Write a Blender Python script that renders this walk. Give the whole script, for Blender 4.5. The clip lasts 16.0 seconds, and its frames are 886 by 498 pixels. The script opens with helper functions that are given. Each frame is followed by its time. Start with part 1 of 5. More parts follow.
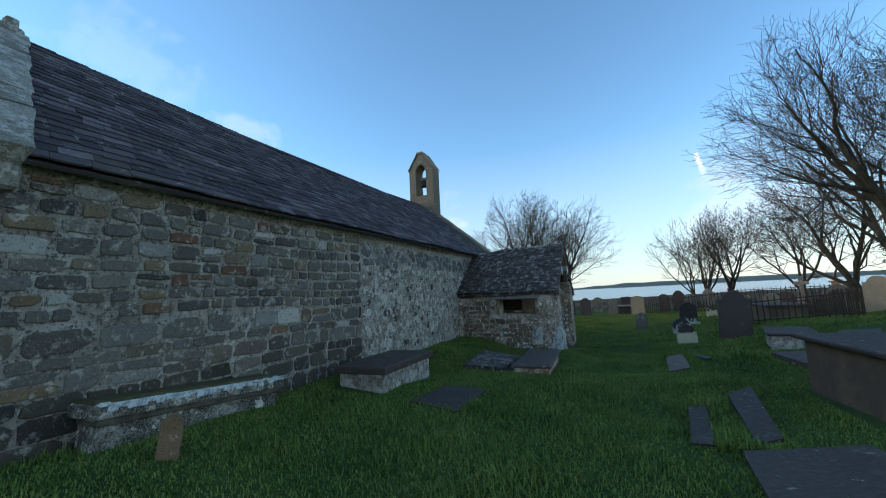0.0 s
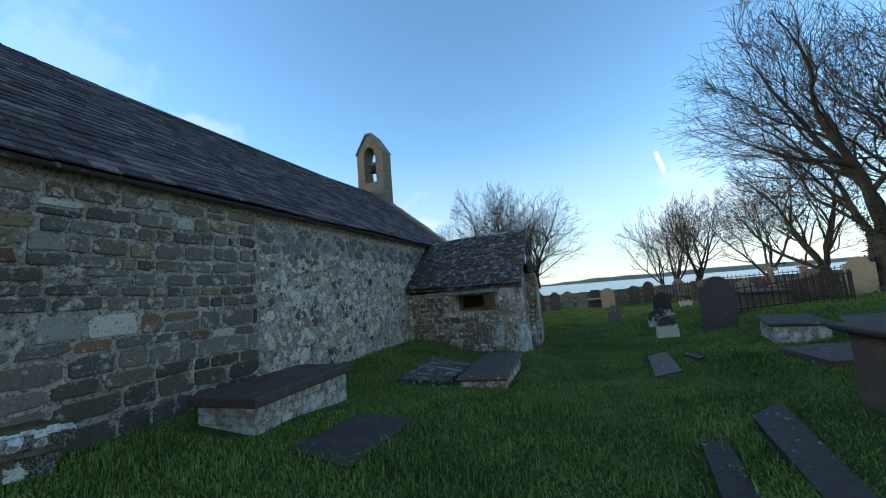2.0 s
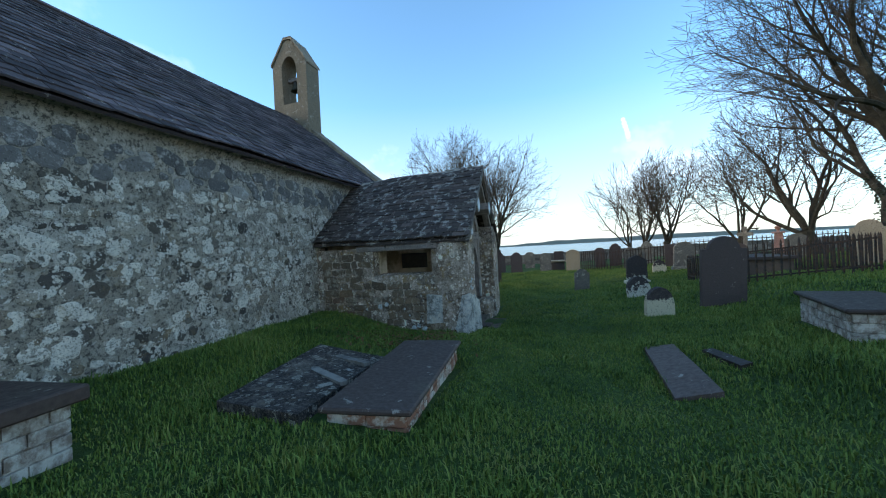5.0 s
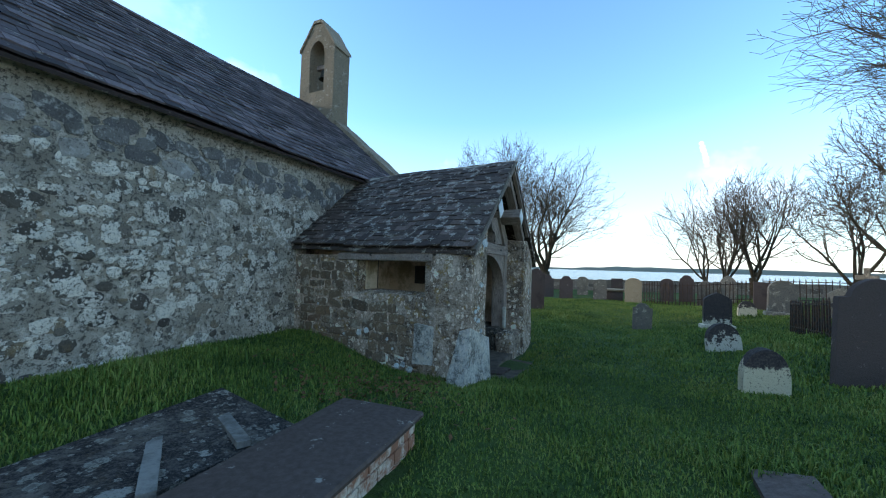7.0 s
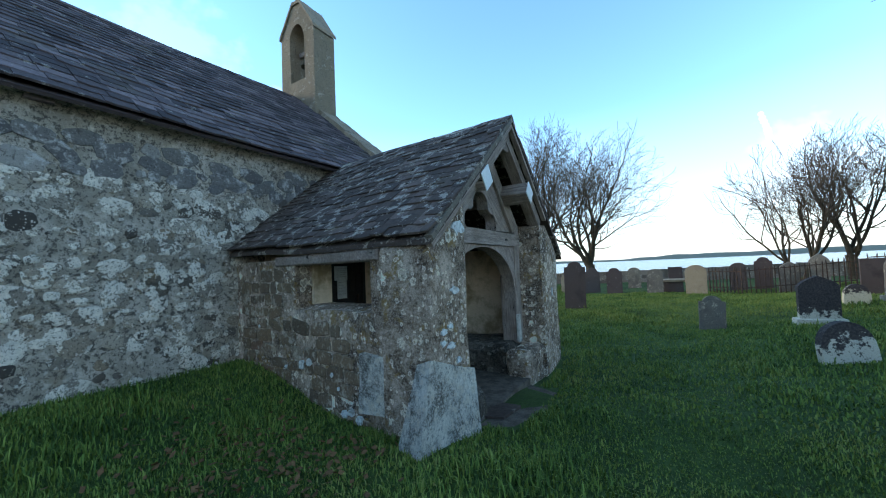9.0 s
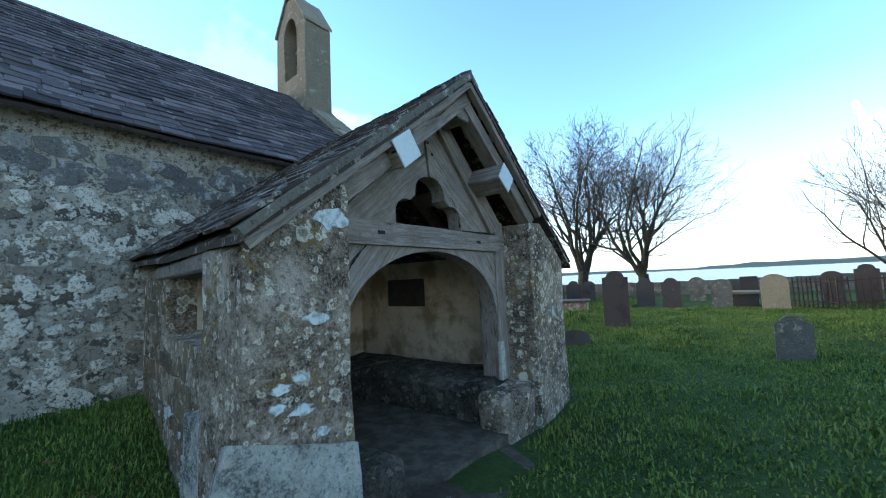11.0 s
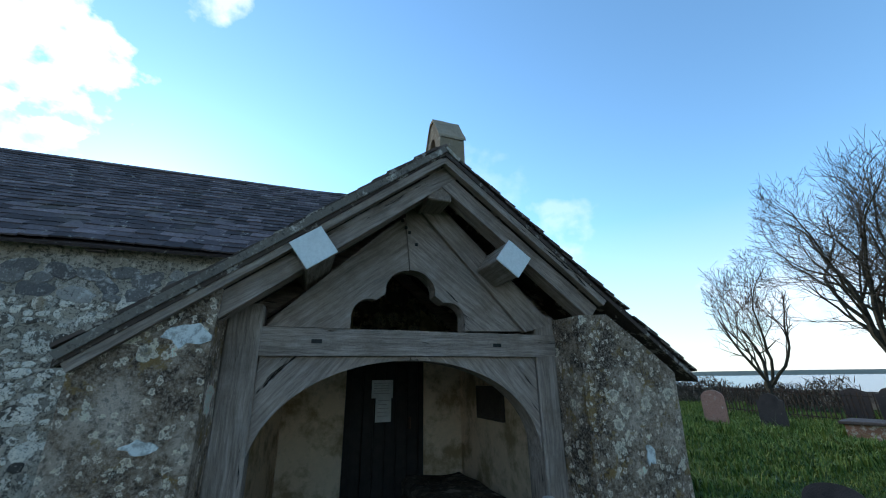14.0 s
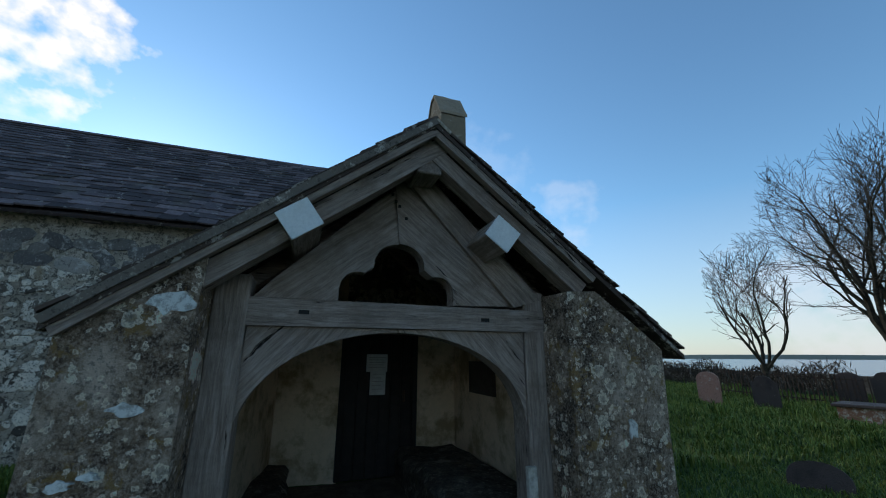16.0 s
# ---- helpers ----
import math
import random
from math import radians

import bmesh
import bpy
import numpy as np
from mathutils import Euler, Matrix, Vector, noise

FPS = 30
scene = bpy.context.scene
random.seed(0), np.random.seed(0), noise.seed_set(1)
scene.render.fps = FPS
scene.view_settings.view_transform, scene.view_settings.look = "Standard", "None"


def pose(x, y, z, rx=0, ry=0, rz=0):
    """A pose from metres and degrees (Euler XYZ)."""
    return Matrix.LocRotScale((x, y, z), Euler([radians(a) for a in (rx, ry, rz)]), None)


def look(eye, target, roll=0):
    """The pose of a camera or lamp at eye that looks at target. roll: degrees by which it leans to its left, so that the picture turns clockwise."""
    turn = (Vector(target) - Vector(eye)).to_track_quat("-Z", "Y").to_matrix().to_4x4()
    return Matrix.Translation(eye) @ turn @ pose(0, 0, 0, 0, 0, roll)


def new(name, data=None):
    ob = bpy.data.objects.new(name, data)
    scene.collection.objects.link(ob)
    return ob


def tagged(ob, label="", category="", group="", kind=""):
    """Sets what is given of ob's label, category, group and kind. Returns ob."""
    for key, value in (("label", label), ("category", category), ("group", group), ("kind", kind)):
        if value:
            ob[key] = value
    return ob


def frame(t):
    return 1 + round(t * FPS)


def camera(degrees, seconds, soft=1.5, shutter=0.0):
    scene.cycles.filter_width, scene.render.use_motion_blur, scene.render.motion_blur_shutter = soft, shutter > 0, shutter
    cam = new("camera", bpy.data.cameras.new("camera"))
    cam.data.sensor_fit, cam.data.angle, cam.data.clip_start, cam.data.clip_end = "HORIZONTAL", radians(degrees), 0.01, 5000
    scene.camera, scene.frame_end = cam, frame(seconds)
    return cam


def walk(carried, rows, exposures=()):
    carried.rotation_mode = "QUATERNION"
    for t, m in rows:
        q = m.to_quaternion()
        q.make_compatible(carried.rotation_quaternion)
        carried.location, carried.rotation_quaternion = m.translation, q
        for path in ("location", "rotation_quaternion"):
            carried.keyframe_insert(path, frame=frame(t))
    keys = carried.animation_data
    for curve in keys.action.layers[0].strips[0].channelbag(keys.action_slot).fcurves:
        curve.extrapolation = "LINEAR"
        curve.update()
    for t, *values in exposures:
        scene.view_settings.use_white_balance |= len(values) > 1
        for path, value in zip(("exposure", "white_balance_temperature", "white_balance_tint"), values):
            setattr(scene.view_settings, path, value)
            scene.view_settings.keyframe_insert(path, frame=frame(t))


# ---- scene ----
cam = camera(98.1, 16.0, 1.1)
METRES, EYE, TILT, LEAN, TURN = 13.0, 1.685, 2.8, 2.6, 24.4
ROWS = [
    (0.0, 0.0, 0.0, 0.0, 0.02, 4.06, 0.34),
    (0.5, 0.0117, 0.0328, -0.0091, 2.1, 3.63, 0.91),
    (1.0, 0.0293, 0.0709, -0.0102, 0.75, 5.26, -0.5),
    (1.5, 0.0475, 0.1031, -0.0112, -1.42, 5.81, 1.21),
    (2.0, 0.0594, 0.1419, -0.0168, -3.96, 4.0, 2.0),
    (2.5, 0.0738, 0.18, -0.0209, -7.11, 2.64, 1.97),
    (3.0, 0.0874, 0.2172, -0.0205, -10.3, 0.65, 1.39),
    (3.5, 0.0978, 0.2551, -0.0234, -12.42, -1.09, 1.71),
    (4.0, 0.1097, 0.2899, -0.0268, -12.4, -2.82, 1.06),
    (6.5, 0.1954, 0.4625, -0.0343, -2.15, -0.6, -2.39),
    (7.0, 0.2189, 0.4946, -0.0351, -0.9, -0.42, -4.18),
    (7.5, 0.2361, 0.5286, -0.0385, 0.16, -0.52, -4.31),
    (8.0, 0.2513, 0.5596, -0.04, 1.76, -0.41, -2.88),
    (8.5, 0.269, 0.5926, -0.041, 4.37, -0.31, -2.35),
    (9.0, 0.2848, 0.6273, -0.0428, 5.66, -0.27, 0.22),
    (9.5, 0.3033, 0.6562, -0.0456, 5.43, -0.63, 1.43),
    (12.0, 0.4002, 0.7922, -0.0474, 23.22, 2.3, 0.16),
    (12.5, 0.425, 0.8152, -0.0462, 28.96, 1.82, 0.17),
    (13.0, 0.4401, 0.8343, -0.0445, 35.79, 4.5, -0.72),
    (13.5, 0.4538, 0.8491, -0.0401, 41.5, 11.02, 0.02),
    (14.0, 0.4655, 0.856, -0.0374, 45.92, 14.8, 1.04),
    (14.5, 0.4691, 0.8589, -0.0369, 47.94, 16.51, 0.36),
    (15.0, 0.4701, 0.8616, -0.0375, 47.8, 16.27, 0.06),
    (15.5, 0.4704, 0.8627, -0.0384, 46.86, 14.93, -0.12),
    (16.0, 0.4701, 0.8634, -0.0407, 46.21, 11.85, 0.09),
]
EXPOSURES = [(0.0, 1.0), (3.5, 1.25), (7.0, 1.6), (12.5, 1.98), (13.0, 1.97), (13.5, 1.72), (14.5, 0.92), (16.0, 0.58)]
walk(cam, [(t, pose(0, 0, EYE, TILT, LEAN, TURN) @ pose(METRES * x, METRES * y, METRES * z, 90 + pitch, roll, yaw)) for t, x, y, z, yaw, pitch, roll in ROWS], EXPOSURES)

# ---- light: clear evening sky with a few clouds, low veiled sun beyond the trees ----
SUN_EL, SUN_AZ = 16.0, -110.0
world = bpy.data.worlds.new("world")
scene.world = world
world.use_nodes = True
wt = world.node_tree
wt.nodes.clear()


def link(tree, a, b):
    tree.links.new(a, b)


def build_sky():
    n = wt.nodes
    sky = n.new("ShaderNodeTexSky")
    sky.sky_type = "NISHITA"
    sky.sun_disc = False
    sky.sun_elevation = radians(SUN_EL)
    sky.sun_rotation = radians(SUN_AZ)
    sky.air_density, sky.dust_density, sky.ozone_density = 1.0, 0.12, 2.5
    geo = n.new("ShaderNodeTexCoord")
    sep = n.new("ShaderNodeSeparateXYZ")
    link(wt, geo.outputs["Generated"], sep.inputs[0])
    # haze bank near the horizon
    low = n.new("ShaderNodeMapRange")
    low.inputs["From Min"].default_value, low.inputs["From Max"].default_value = 0.0, 0.35
    low.inputs["To Min"].default_value, low.inputs["To Max"].default_value = 0.72, 0.0
    link(wt, sep.outputs["Z"], low.inputs["Value"])
    tint = n.new("ShaderNodeMix")
    tint.data_type = "RGBA"
    tint.inputs[7].default_value = (2.38, 2.40, 2.72, 1)
    link(wt, low.outputs[0], tint.inputs[0])
    clear = n.new("ShaderNodeMix")
    clear.data_type, clear.blend_type = "RGBA", "MULTIPLY"
    clear.inputs[0].default_value = 1.0
    clear.inputs[7].default_value = (0.80, 1.0, 1.04, 1)
    link(wt, sky.outputs[0], clear.inputs[6])
    link(wt, clear.outputs[2], tint.inputs[6])
    # cumulus and wisps
    scaled = n.new("ShaderNodeMapping")
    scaled.inputs["Scale"].default_value = (1.0, 1.0, 2.0)
    link(wt, geo.outputs["Generated"], scaled.inputs[0])
    puff = n.new("ShaderNodeTexNoise")
    puff.inputs["Scale"].default_value, puff.inputs["Detail"].default_value = 7.0, 7.0
    link(wt, scaled.outputs[0], puff.inputs["Vector"])
    ragged = n.new("ShaderNodeTexNoise")
    ragged.inputs["Scale"].default_value, ragged.inputs["Detail"].default_value = 26.0, 6.0
    link(wt, geo.outputs["Generated"], ragged.inputs["Vector"])
    mixed = n.new("ShaderNodeMath")
    mixed.operation = "MULTIPLY_ADD"
    link(wt, ragged.outputs["Fac"], mixed.inputs[0])
    mixed.inputs[1].default_value = 0.55
    link(wt, puff.outputs["Fac"], mixed.inputs[2])
    before = tint.outputs[2]
    for way, near, far, bright, power in CLOUDS:
        dot = n.new("ShaderNodeVectorMath")
        dot.operation = "DOT_PRODUCT"
        link(wt, geo.outputs["Generated"], dot.inputs[0])
        dot.inputs[1].default_value = Vector(way).normalized()
        mask = n.new("ShaderNodeMapRange")
        mask.inputs["From Min"].default_value, mask.inputs["From Max"].default_value = math.cos(radians(far)), math.cos(radians(near))
        link(wt, dot.outputs["Value"], mask.inputs["Value"])
        add = n.new("ShaderNodeMath")
        add.operation = "MULTIPLY_ADD"
        link(wt, mixed.outputs[0], add.inputs[0])
        add.inputs[1].default_value = 2.4
        add.inputs[2].default_value = -2.45
        both = n.new("ShaderNodeMath")
        both.operation = "ADD"
        link(wt, add.outputs[0], both.inputs[0])
        link(wt, mask.outputs[0], both.inputs[1])
        edge = n.new("ShaderNodeMapRange")
        edge.inputs["From Min"].default_value, edge.inputs["From Max"].default_value = 0.0, 0.5
        edge.inputs["To Max"].default_value = power
        link(wt, both.outputs[0], edge.inputs["Value"])
        reach = n.new("ShaderNodeMath")
        reach.operation, reach.use_clamp = "MULTIPLY", True
        link(wt, mask.outputs[0], reach.inputs[0])
        reach.inputs[1].default_value = 3.0
        both_in = n.new("ShaderNodeMath")
        both_in.operation = "MULTIPLY"
        link(wt, edge.outputs[0], both_in.inputs[0])
        link(wt, reach.outputs[0], both_in.inputs[1])
        mix = n.new("ShaderNodeMix")
        mix.data_type = "RGBA"
        mix.inputs[7].default_value = (*bright, 1)
        link(wt, both_in.outputs[0], mix.inputs[0])
        link(wt, before, mix.inputs[6])
        before = mix.outputs[2]
    back = n.new("ShaderNodeBackground")
    back.inputs[1].default_value = SKY_STRENGTH
    out = n.new("ShaderNodeOutputWorld")
    link(wt, before, back.inputs[0])
    link(wt, back.outputs[0], out.inputs[0])


SKY_STRENGTH = 0.15
CLOUDS = [((-0.70, -0.50, 0.54), 3.0, 13.0, (4.9, 4.75, 4.6), 1.0), ((-0.73, -0.58, 0.40), 2.0, 14.0, (4.6, 4.8, 5.2), 0.7), ((-0.66, -0.24, 0.72), 0.5, 6.0, (5.2, 5.2, 5.3), 0.4),
          ((-0.742, 0.568, 0.33), 1.0, 7.5, (4.2, 4.2, 4.5), 0.2), ((-0.80, 0.38, 0.46), 1.0, 9.0, (4.4, 4.5, 4.8), 0.1),
          # short vapour trail
          ((0.1768, 0.9466, 0.2697), 0.05, 0.42, (4.4, 4.4, 4.5), 0.8), ((0.1792, 0.9482, 0.2622), 0.05, 0.45, (4.4, 4.4, 4.5), 0.8), ((0.1815, 0.9498, 0.2547), 0.05, 0.48, (4.4, 4.4, 4.5), 0.75), ((0.1838, 0.9514, 0.2473), 0.05, 0.5, (4.4, 4.4, 4.5), 0.65), ((0.1853, 0.9529, 0.24), 0.05, 0.5, (4.4, 4.4, 4.5), 0.5), ((0.1868, 0.9544, 0.2327), 0.05, 0.5, (4.4, 4.4, 4.5), 0.35), ((0.1883, 0.9559, 0.2254), 0.05, 0.5, (4.4, 4.4, 4.5), 0.2),
          ((0.253, 0.965, 0.10), 2.0, 12.0, (4.0, 3.5, 3.4), 0.22), ((-0.45, 0.89, 0.10), 2.0, 12.0, (3.9, 3.9, 4.3), 0.35)]
build_sky()

sun = new("sun", bpy.data.lights.new("sun", "SUN"))
sun.data.energy, sun.data.angle, sun.data.color = 0.5, radians(12), (1.0, 0.86, 0.7)
sd = Vector((math.sin(radians(SUN_AZ)) * math.cos(radians(SUN_EL)), math.cos(radians(SUN_AZ)) * math.cos(radians(SUN_EL)), math.sin(radians(SUN_EL))))
sun.matrix_world = look(sd * 50, (0, 0, 0))


# ---- materials ----
class Mat:
    """A small builder for node materials."""

    def __init__(self, name, rough=0.9, metal=0.0, warm_gain=(1.36, 1.16, 1.0)):
        self.warm_gain = warm_gain
        self.m = bpy.data.materials.new(name)
        self.m.use_nodes = True
        self.t = self.m.node_tree
        self.b = self.t.nodes["Principled BSDF"]
        self.b.inputs["Roughness"].default_value = rough
        self.b.inputs["Metallic"].default_value = metal
        self.b.inputs["Specular IOR Level"].default_value = 0.25
        tc = self.t.nodes.new("ShaderNodeTexCoord")
        ge = self.t.nodes.new("ShaderNodeNewGeometry")
        oi = self.t.nodes.new("ShaderNodeObjectInfo")
        self.pos, self.island, self.rand, self.obj = ge.outputs["Position"], ge.outputs["Random Per Island"], oi.outputs["Random"], tc.outputs["Object"]
        self.normal = ge.outputs["Normal"]

    def noise(self, scale, detail=5.0, rough=0.6, vec=None, stretch=None):
        v = vec or self.pos
        if stretch:
            mp = self.t.nodes.new("ShaderNodeMapping")
            mp.inputs["Scale"].default_value = stretch
            link(self.t, v, mp.inputs[0])
            v = mp.outputs[0]
        n = self.t.nodes.new("ShaderNodeTexNoise")
        n.inputs["Scale"].default_value, n.inputs["Detail"].default_value, n.inputs["Roughness"].default_value = scale, detail, rough
        link(self.t, v, n.inputs["Vector"])
        return n.outputs["Fac"]

    def cells(self, scale, feature="F1", out="Distance", vec=None):
        n = self.t.nodes.new("ShaderNodeTexVoronoi")
        n.feature = feature
        n.inputs["Scale"].default_value = scale
        link(self.t, vec or self.pos, n.inputs["Vector"])
        return n.outputs[out]

    def warp(self, amount, scale=2.0):
        """The place, pushed about by noise."""
        n = self.t.nodes.new("ShaderNodeTexNoise")
        n.inputs["Scale"].default_value = scale
        n.inputs["Detail"].default_value = 3
        link(self.t, self.pos, n.inputs["Vector"])
        m = self.t.nodes.new("ShaderNodeVectorMath")
        m.operation = "MULTIPLY_ADD"
        link(self.t, n.outputs["Color"], m.inputs[0])
        m.inputs[1].default_value = (amount,) * 3
        link(self.t, self.pos, m.inputs[2])
        return m.outputs[0]

    def step(self, value, a, b, lo=0.0, hi=1.0):
        n = self.t.nodes.new("ShaderNodeMapRange")
        n.inputs["From Min"].default_value, n.inputs["From Max"].default_value = a, b
        n.inputs["To Min"].default_value, n.inputs["To Max"].default_value = lo, hi
        link(self.t, value, n.inputs["Value"])
        return n.outputs[0]

    def math(self, op, a, b):
        n = self.t.nodes.new("ShaderNodeMath")
        n.operation = op
        for i, v in enumerate((a, b)):
            if isinstance(v, (int, float)):
                n.inputs[i].default_value = v
            else:
                link(self.t, v, n.inputs[i])
        return n.outputs[0]

    def ramp(self, value, stops):
        n = self.t.nodes.new("ShaderNodeValToRGB")
        e = n.color_ramp.elements
        while len(e) < len(stops):
            e.new(0.5)
        for k, (at, c) in zip(e, stops):
            k.position, k.color = at, (*c, 1)
        link(self.t, value, n.inputs[0])
        return n.outputs[0]

    def mix(self, fac, a, b, kind="MIX"):
        n = self.t.nodes.new("ShaderNodeMix")
        n.data_type, n.blend_type = "RGBA", kind
        for i, v in ((0, fac), (6, a), (7, b)):
            if isinstance(v, (int, float)):
                n.inputs[i].default_value = v
            elif isinstance(v, tuple):
                n.inputs[i].default_value = (*v, 1)
            else:
                link(self.t, v, n.inputs[i])
        return n.outputs[2]

    def any_random(self):
        return self.math("FRACT", self.math("ADD", self.math("MULTIPLY", self.rand, 7.31), self.math("MULTIPLY", self.island, 5.17)), 0)

    def done(self, colour, bump=None, strength=0.4, distance=0.02, rough=None):
        # base colours multiplied to stand in for warmer, brighter light
        colour = self.mix(1.0, colour, self.warm_gain, "MULTIPLY")
        link(self.t, colour, self.b.inputs["Base Color"])
        if rough:
            link(self.t, rough, self.b.inputs["Roughness"])
        if bump:
            n = self.t.nodes.new("ShaderNodeBump")
            n.inputs["Strength"].default_value, n.inputs["Distance"].default_value = strength, distance
            link(self.t, bump, n.inputs["Height"])
            link(self.t, n.outputs[0], self.b.inputs["Normal"])
        return self.m


def stone_material(name, palette, lichen=0.5, pale=(0.55, 0.56, 0.54), scale=1.0):
    """Weathered stone: a tone for each piece, grain, blotches of pale lichen and some ochre."""
    k = Mat(name, 0.93)
    base = k.ramp(k.any_random(), palette)
    grain = k.noise(38 * scale, 6, 0.7)
    col = k.mix(k.step(grain, 0.3, 0.7, 0.0, 0.75), base, (0.5, 0.5, 0.5), "OVERLAY")
    col = k.mix(0.55, base, col)
    blot = k.noise(5.5 * scale, 6, 0.68)
    fine = k.noise(24 * scale, 4, 0.6)
    spread = k.math("ADD", blot, k.math("MULTIPLY", fine, 0.35))
    col = k.mix(k.step(spread, 0.78 - 0.14 * lichen, 0.88 - 0.14 * lichen, 0, 0.8), col, pale)
    och = k.noise(3.1 * scale, 5, 0.7, k.warp(0.3))
    col = k.mix(k.step(och, 0.66, 0.74, 0, 0.35), col, (0.30, 0.21, 0.09))
    pit = k.noise(31 * scale, 5, 0.75)
    col = k.mix(k.step(pit, 0.55, 0.62, 0, 0.75), col, (0.05, 0.047, 0.043))
    fleck = k.noise(47 * scale, 4, 0.7)
    col = k.mix(k.step(fleck, 0.58, 0.64, 0, 0.6 * min(1.0, lichen + 0.2)), col, pale)
    dark = k.noise(1.3 * scale, 4, 0.6)
    col = k.mix(k.step(dark, 0.55, 0.75, 0, 0.45), col, (0.09, 0.09, 0.085), "MULTIPLY")
    return k.done(col, k.math("ADD", grain, blot), 0.55, 0.025)


def rubble_material(name, palette, cover, pale):
    """Dark field stones under caps of pale crusting lichen with crisp, scalloped rims."""
    k = Mat(name, 0.94)
    rnd = k.any_random()
    grain = k.noise(40, 6, 0.7)
    col = k.ramp(rnd, palette)
    col = k.mix(0.5, col, k.mix(k.step(grain, 0.3, 0.7, 0.0, 0.9), col, (0.6, 0.6, 0.6), "OVERLAY"))
    cap = k.math("ADD", k.noise(6.0, 3, 0.5), k.math("MULTIPLY", k.noise(26, 6, 0.75), 0.55))
    cap = k.math("ADD", cap, k.math("MULTIPLY", k.math("FRACT", k.math("MULTIPLY", rnd, 7.31), 0), 0.2))
    v = k.cells(26, vec=k.warp(0.02, 20.0))
    cap = k.math("SUBTRACT", cap, k.math("ADD", k.math("MULTIPLY", v, 0.16), 0.12))
    shade = k.ramp(k.noise(13, 5, 0.7), [(0.35, tuple(0.72 * c for c in pale)), (0.62, pale)])
    col = k.mix(k.step(cap, 0.72 - cover, 0.75 - cover, 0, 0.92), col, shade)
    spot = k.cells(34, vec=k.warp(0.03, 12.0))
    col = k.mix(k.math("MULTIPLY", k.step(spot, 0.20, 0.26, 1, 0), k.step(k.noise(4, 3, 0.5), 0.5, 0.6, 0, 0.8)), col, shade)
    col = k.mix(k.step(k.noise(36, 6, 0.8), 0.53, 0.58, 0, 0.8), col, (0.05, 0.046, 0.042))
    col = k.mix(k.step(k.noise(2.3, 5, 0.7, k.warp(0.3)), 0.60, 0.70, 0, 0.4), col, (0.26, 0.18, 0.08))
    return k.done(col, k.math("ADD", grain, k.math("MULTIPLY", k.step(cap, 0.72 - cover, 0.75 - cover), 0.6)), 0.6, 0.025)


STONES = [(0.0, (0.040, 0.038, 0.037)), (0.12, (0.105, 0.100, 0.092)), (0.24, (0.150, 0.145, 0.130)), (0.36, (0.085, 0.078, 0.074)), (0.48, (0.115, 0.098, 0.072)), (0.58, (0.150, 0.148, 0.140)), (0.68, (0.066, 0.060, 0.058)),
          (0.76, (0.125, 0.120, 0.114)), (0.84, (0.17, 0.13, 0.08)), (0.88, (0.13, 0.065, 0.042)), (0.93, (0.12, 0.115, 0.11)), (0.955, (0.30, 0.30, 0.285)), (1.0, (0.42, 0.42, 0.40))]
RUBBLE = [(0.0, (0.045, 0.042, 0.040)), (0.2, (0.09, 0.082, 0.072)), (0.4, (0.19, 0.178, 0.16)), (0.55, (0.07, 0.064, 0.06)), (0.75, (0.26, 0.245, 0.22)), (0.9, (0.17, 0.14, 0.105)), (1.0, (0.32, 0.305, 0.275))]
M_STONE = stone_material("wall_stone", STONES, 0.36, (0.42, 0.405, 0.38))
M_RUBBLE = rubble_material("rubble_stone", RUBBLE, 0.10, (0.60, 0.595, 0.56))
M_DARKRUB = stone_material("dark_rubble_stone", [(0.0, (0.075, 0.075, 0.08)), (0.5, (0.14, 0.14, 0.145)), (0.8, (0.10, 0.10, 0.10)), (1.0, (0.28, 0.28, 0.28))], 0.55, (0.38, 0.39, 0.40))
M_DAMP = stone_material("damp_footing_stone", [(0.0, (0.035, 0.032, 0.028)), (0.4, (0.075, 0.066, 0.054)), (0.7, (0.05, 0.047, 0.036)), (0.9, (0.10, 0.088, 0.07)), (1.0, (0.16, 0.15, 0.135))], 0.3, (0.30, 0.30, 0.28))
M_BROWNRUB = stone_material("brown_rubble_stone", [(0.0, (0.095, 0.073, 0.054)), (0.4, (0.15, 0.112, 0.077)), (0.6, (0.115, 0.090, 0.068)), (0.85, (0.175, 0.13, 0.085)), (0.92, (0.13, 0.075, 0.052)), (1.0, (0.20, 0.175, 0.14))], 0.55, (0.40, 0.38, 0.34))
M_COPING = stone_material("coping_stone", [(0.0, (0.17, 0.16, 0.14)), (1.0, (0.26, 0.25, 0.22))], 0.8, (0.44, 0.44, 0.41))
M_BELLSTONE = stone_material("bellcote_stone", [(0.0, (0.17, 0.145, 0.11)), (1.0, (0.24, 0.205, 0.16))], 0.2, (0.34, 0.33, 0.30))


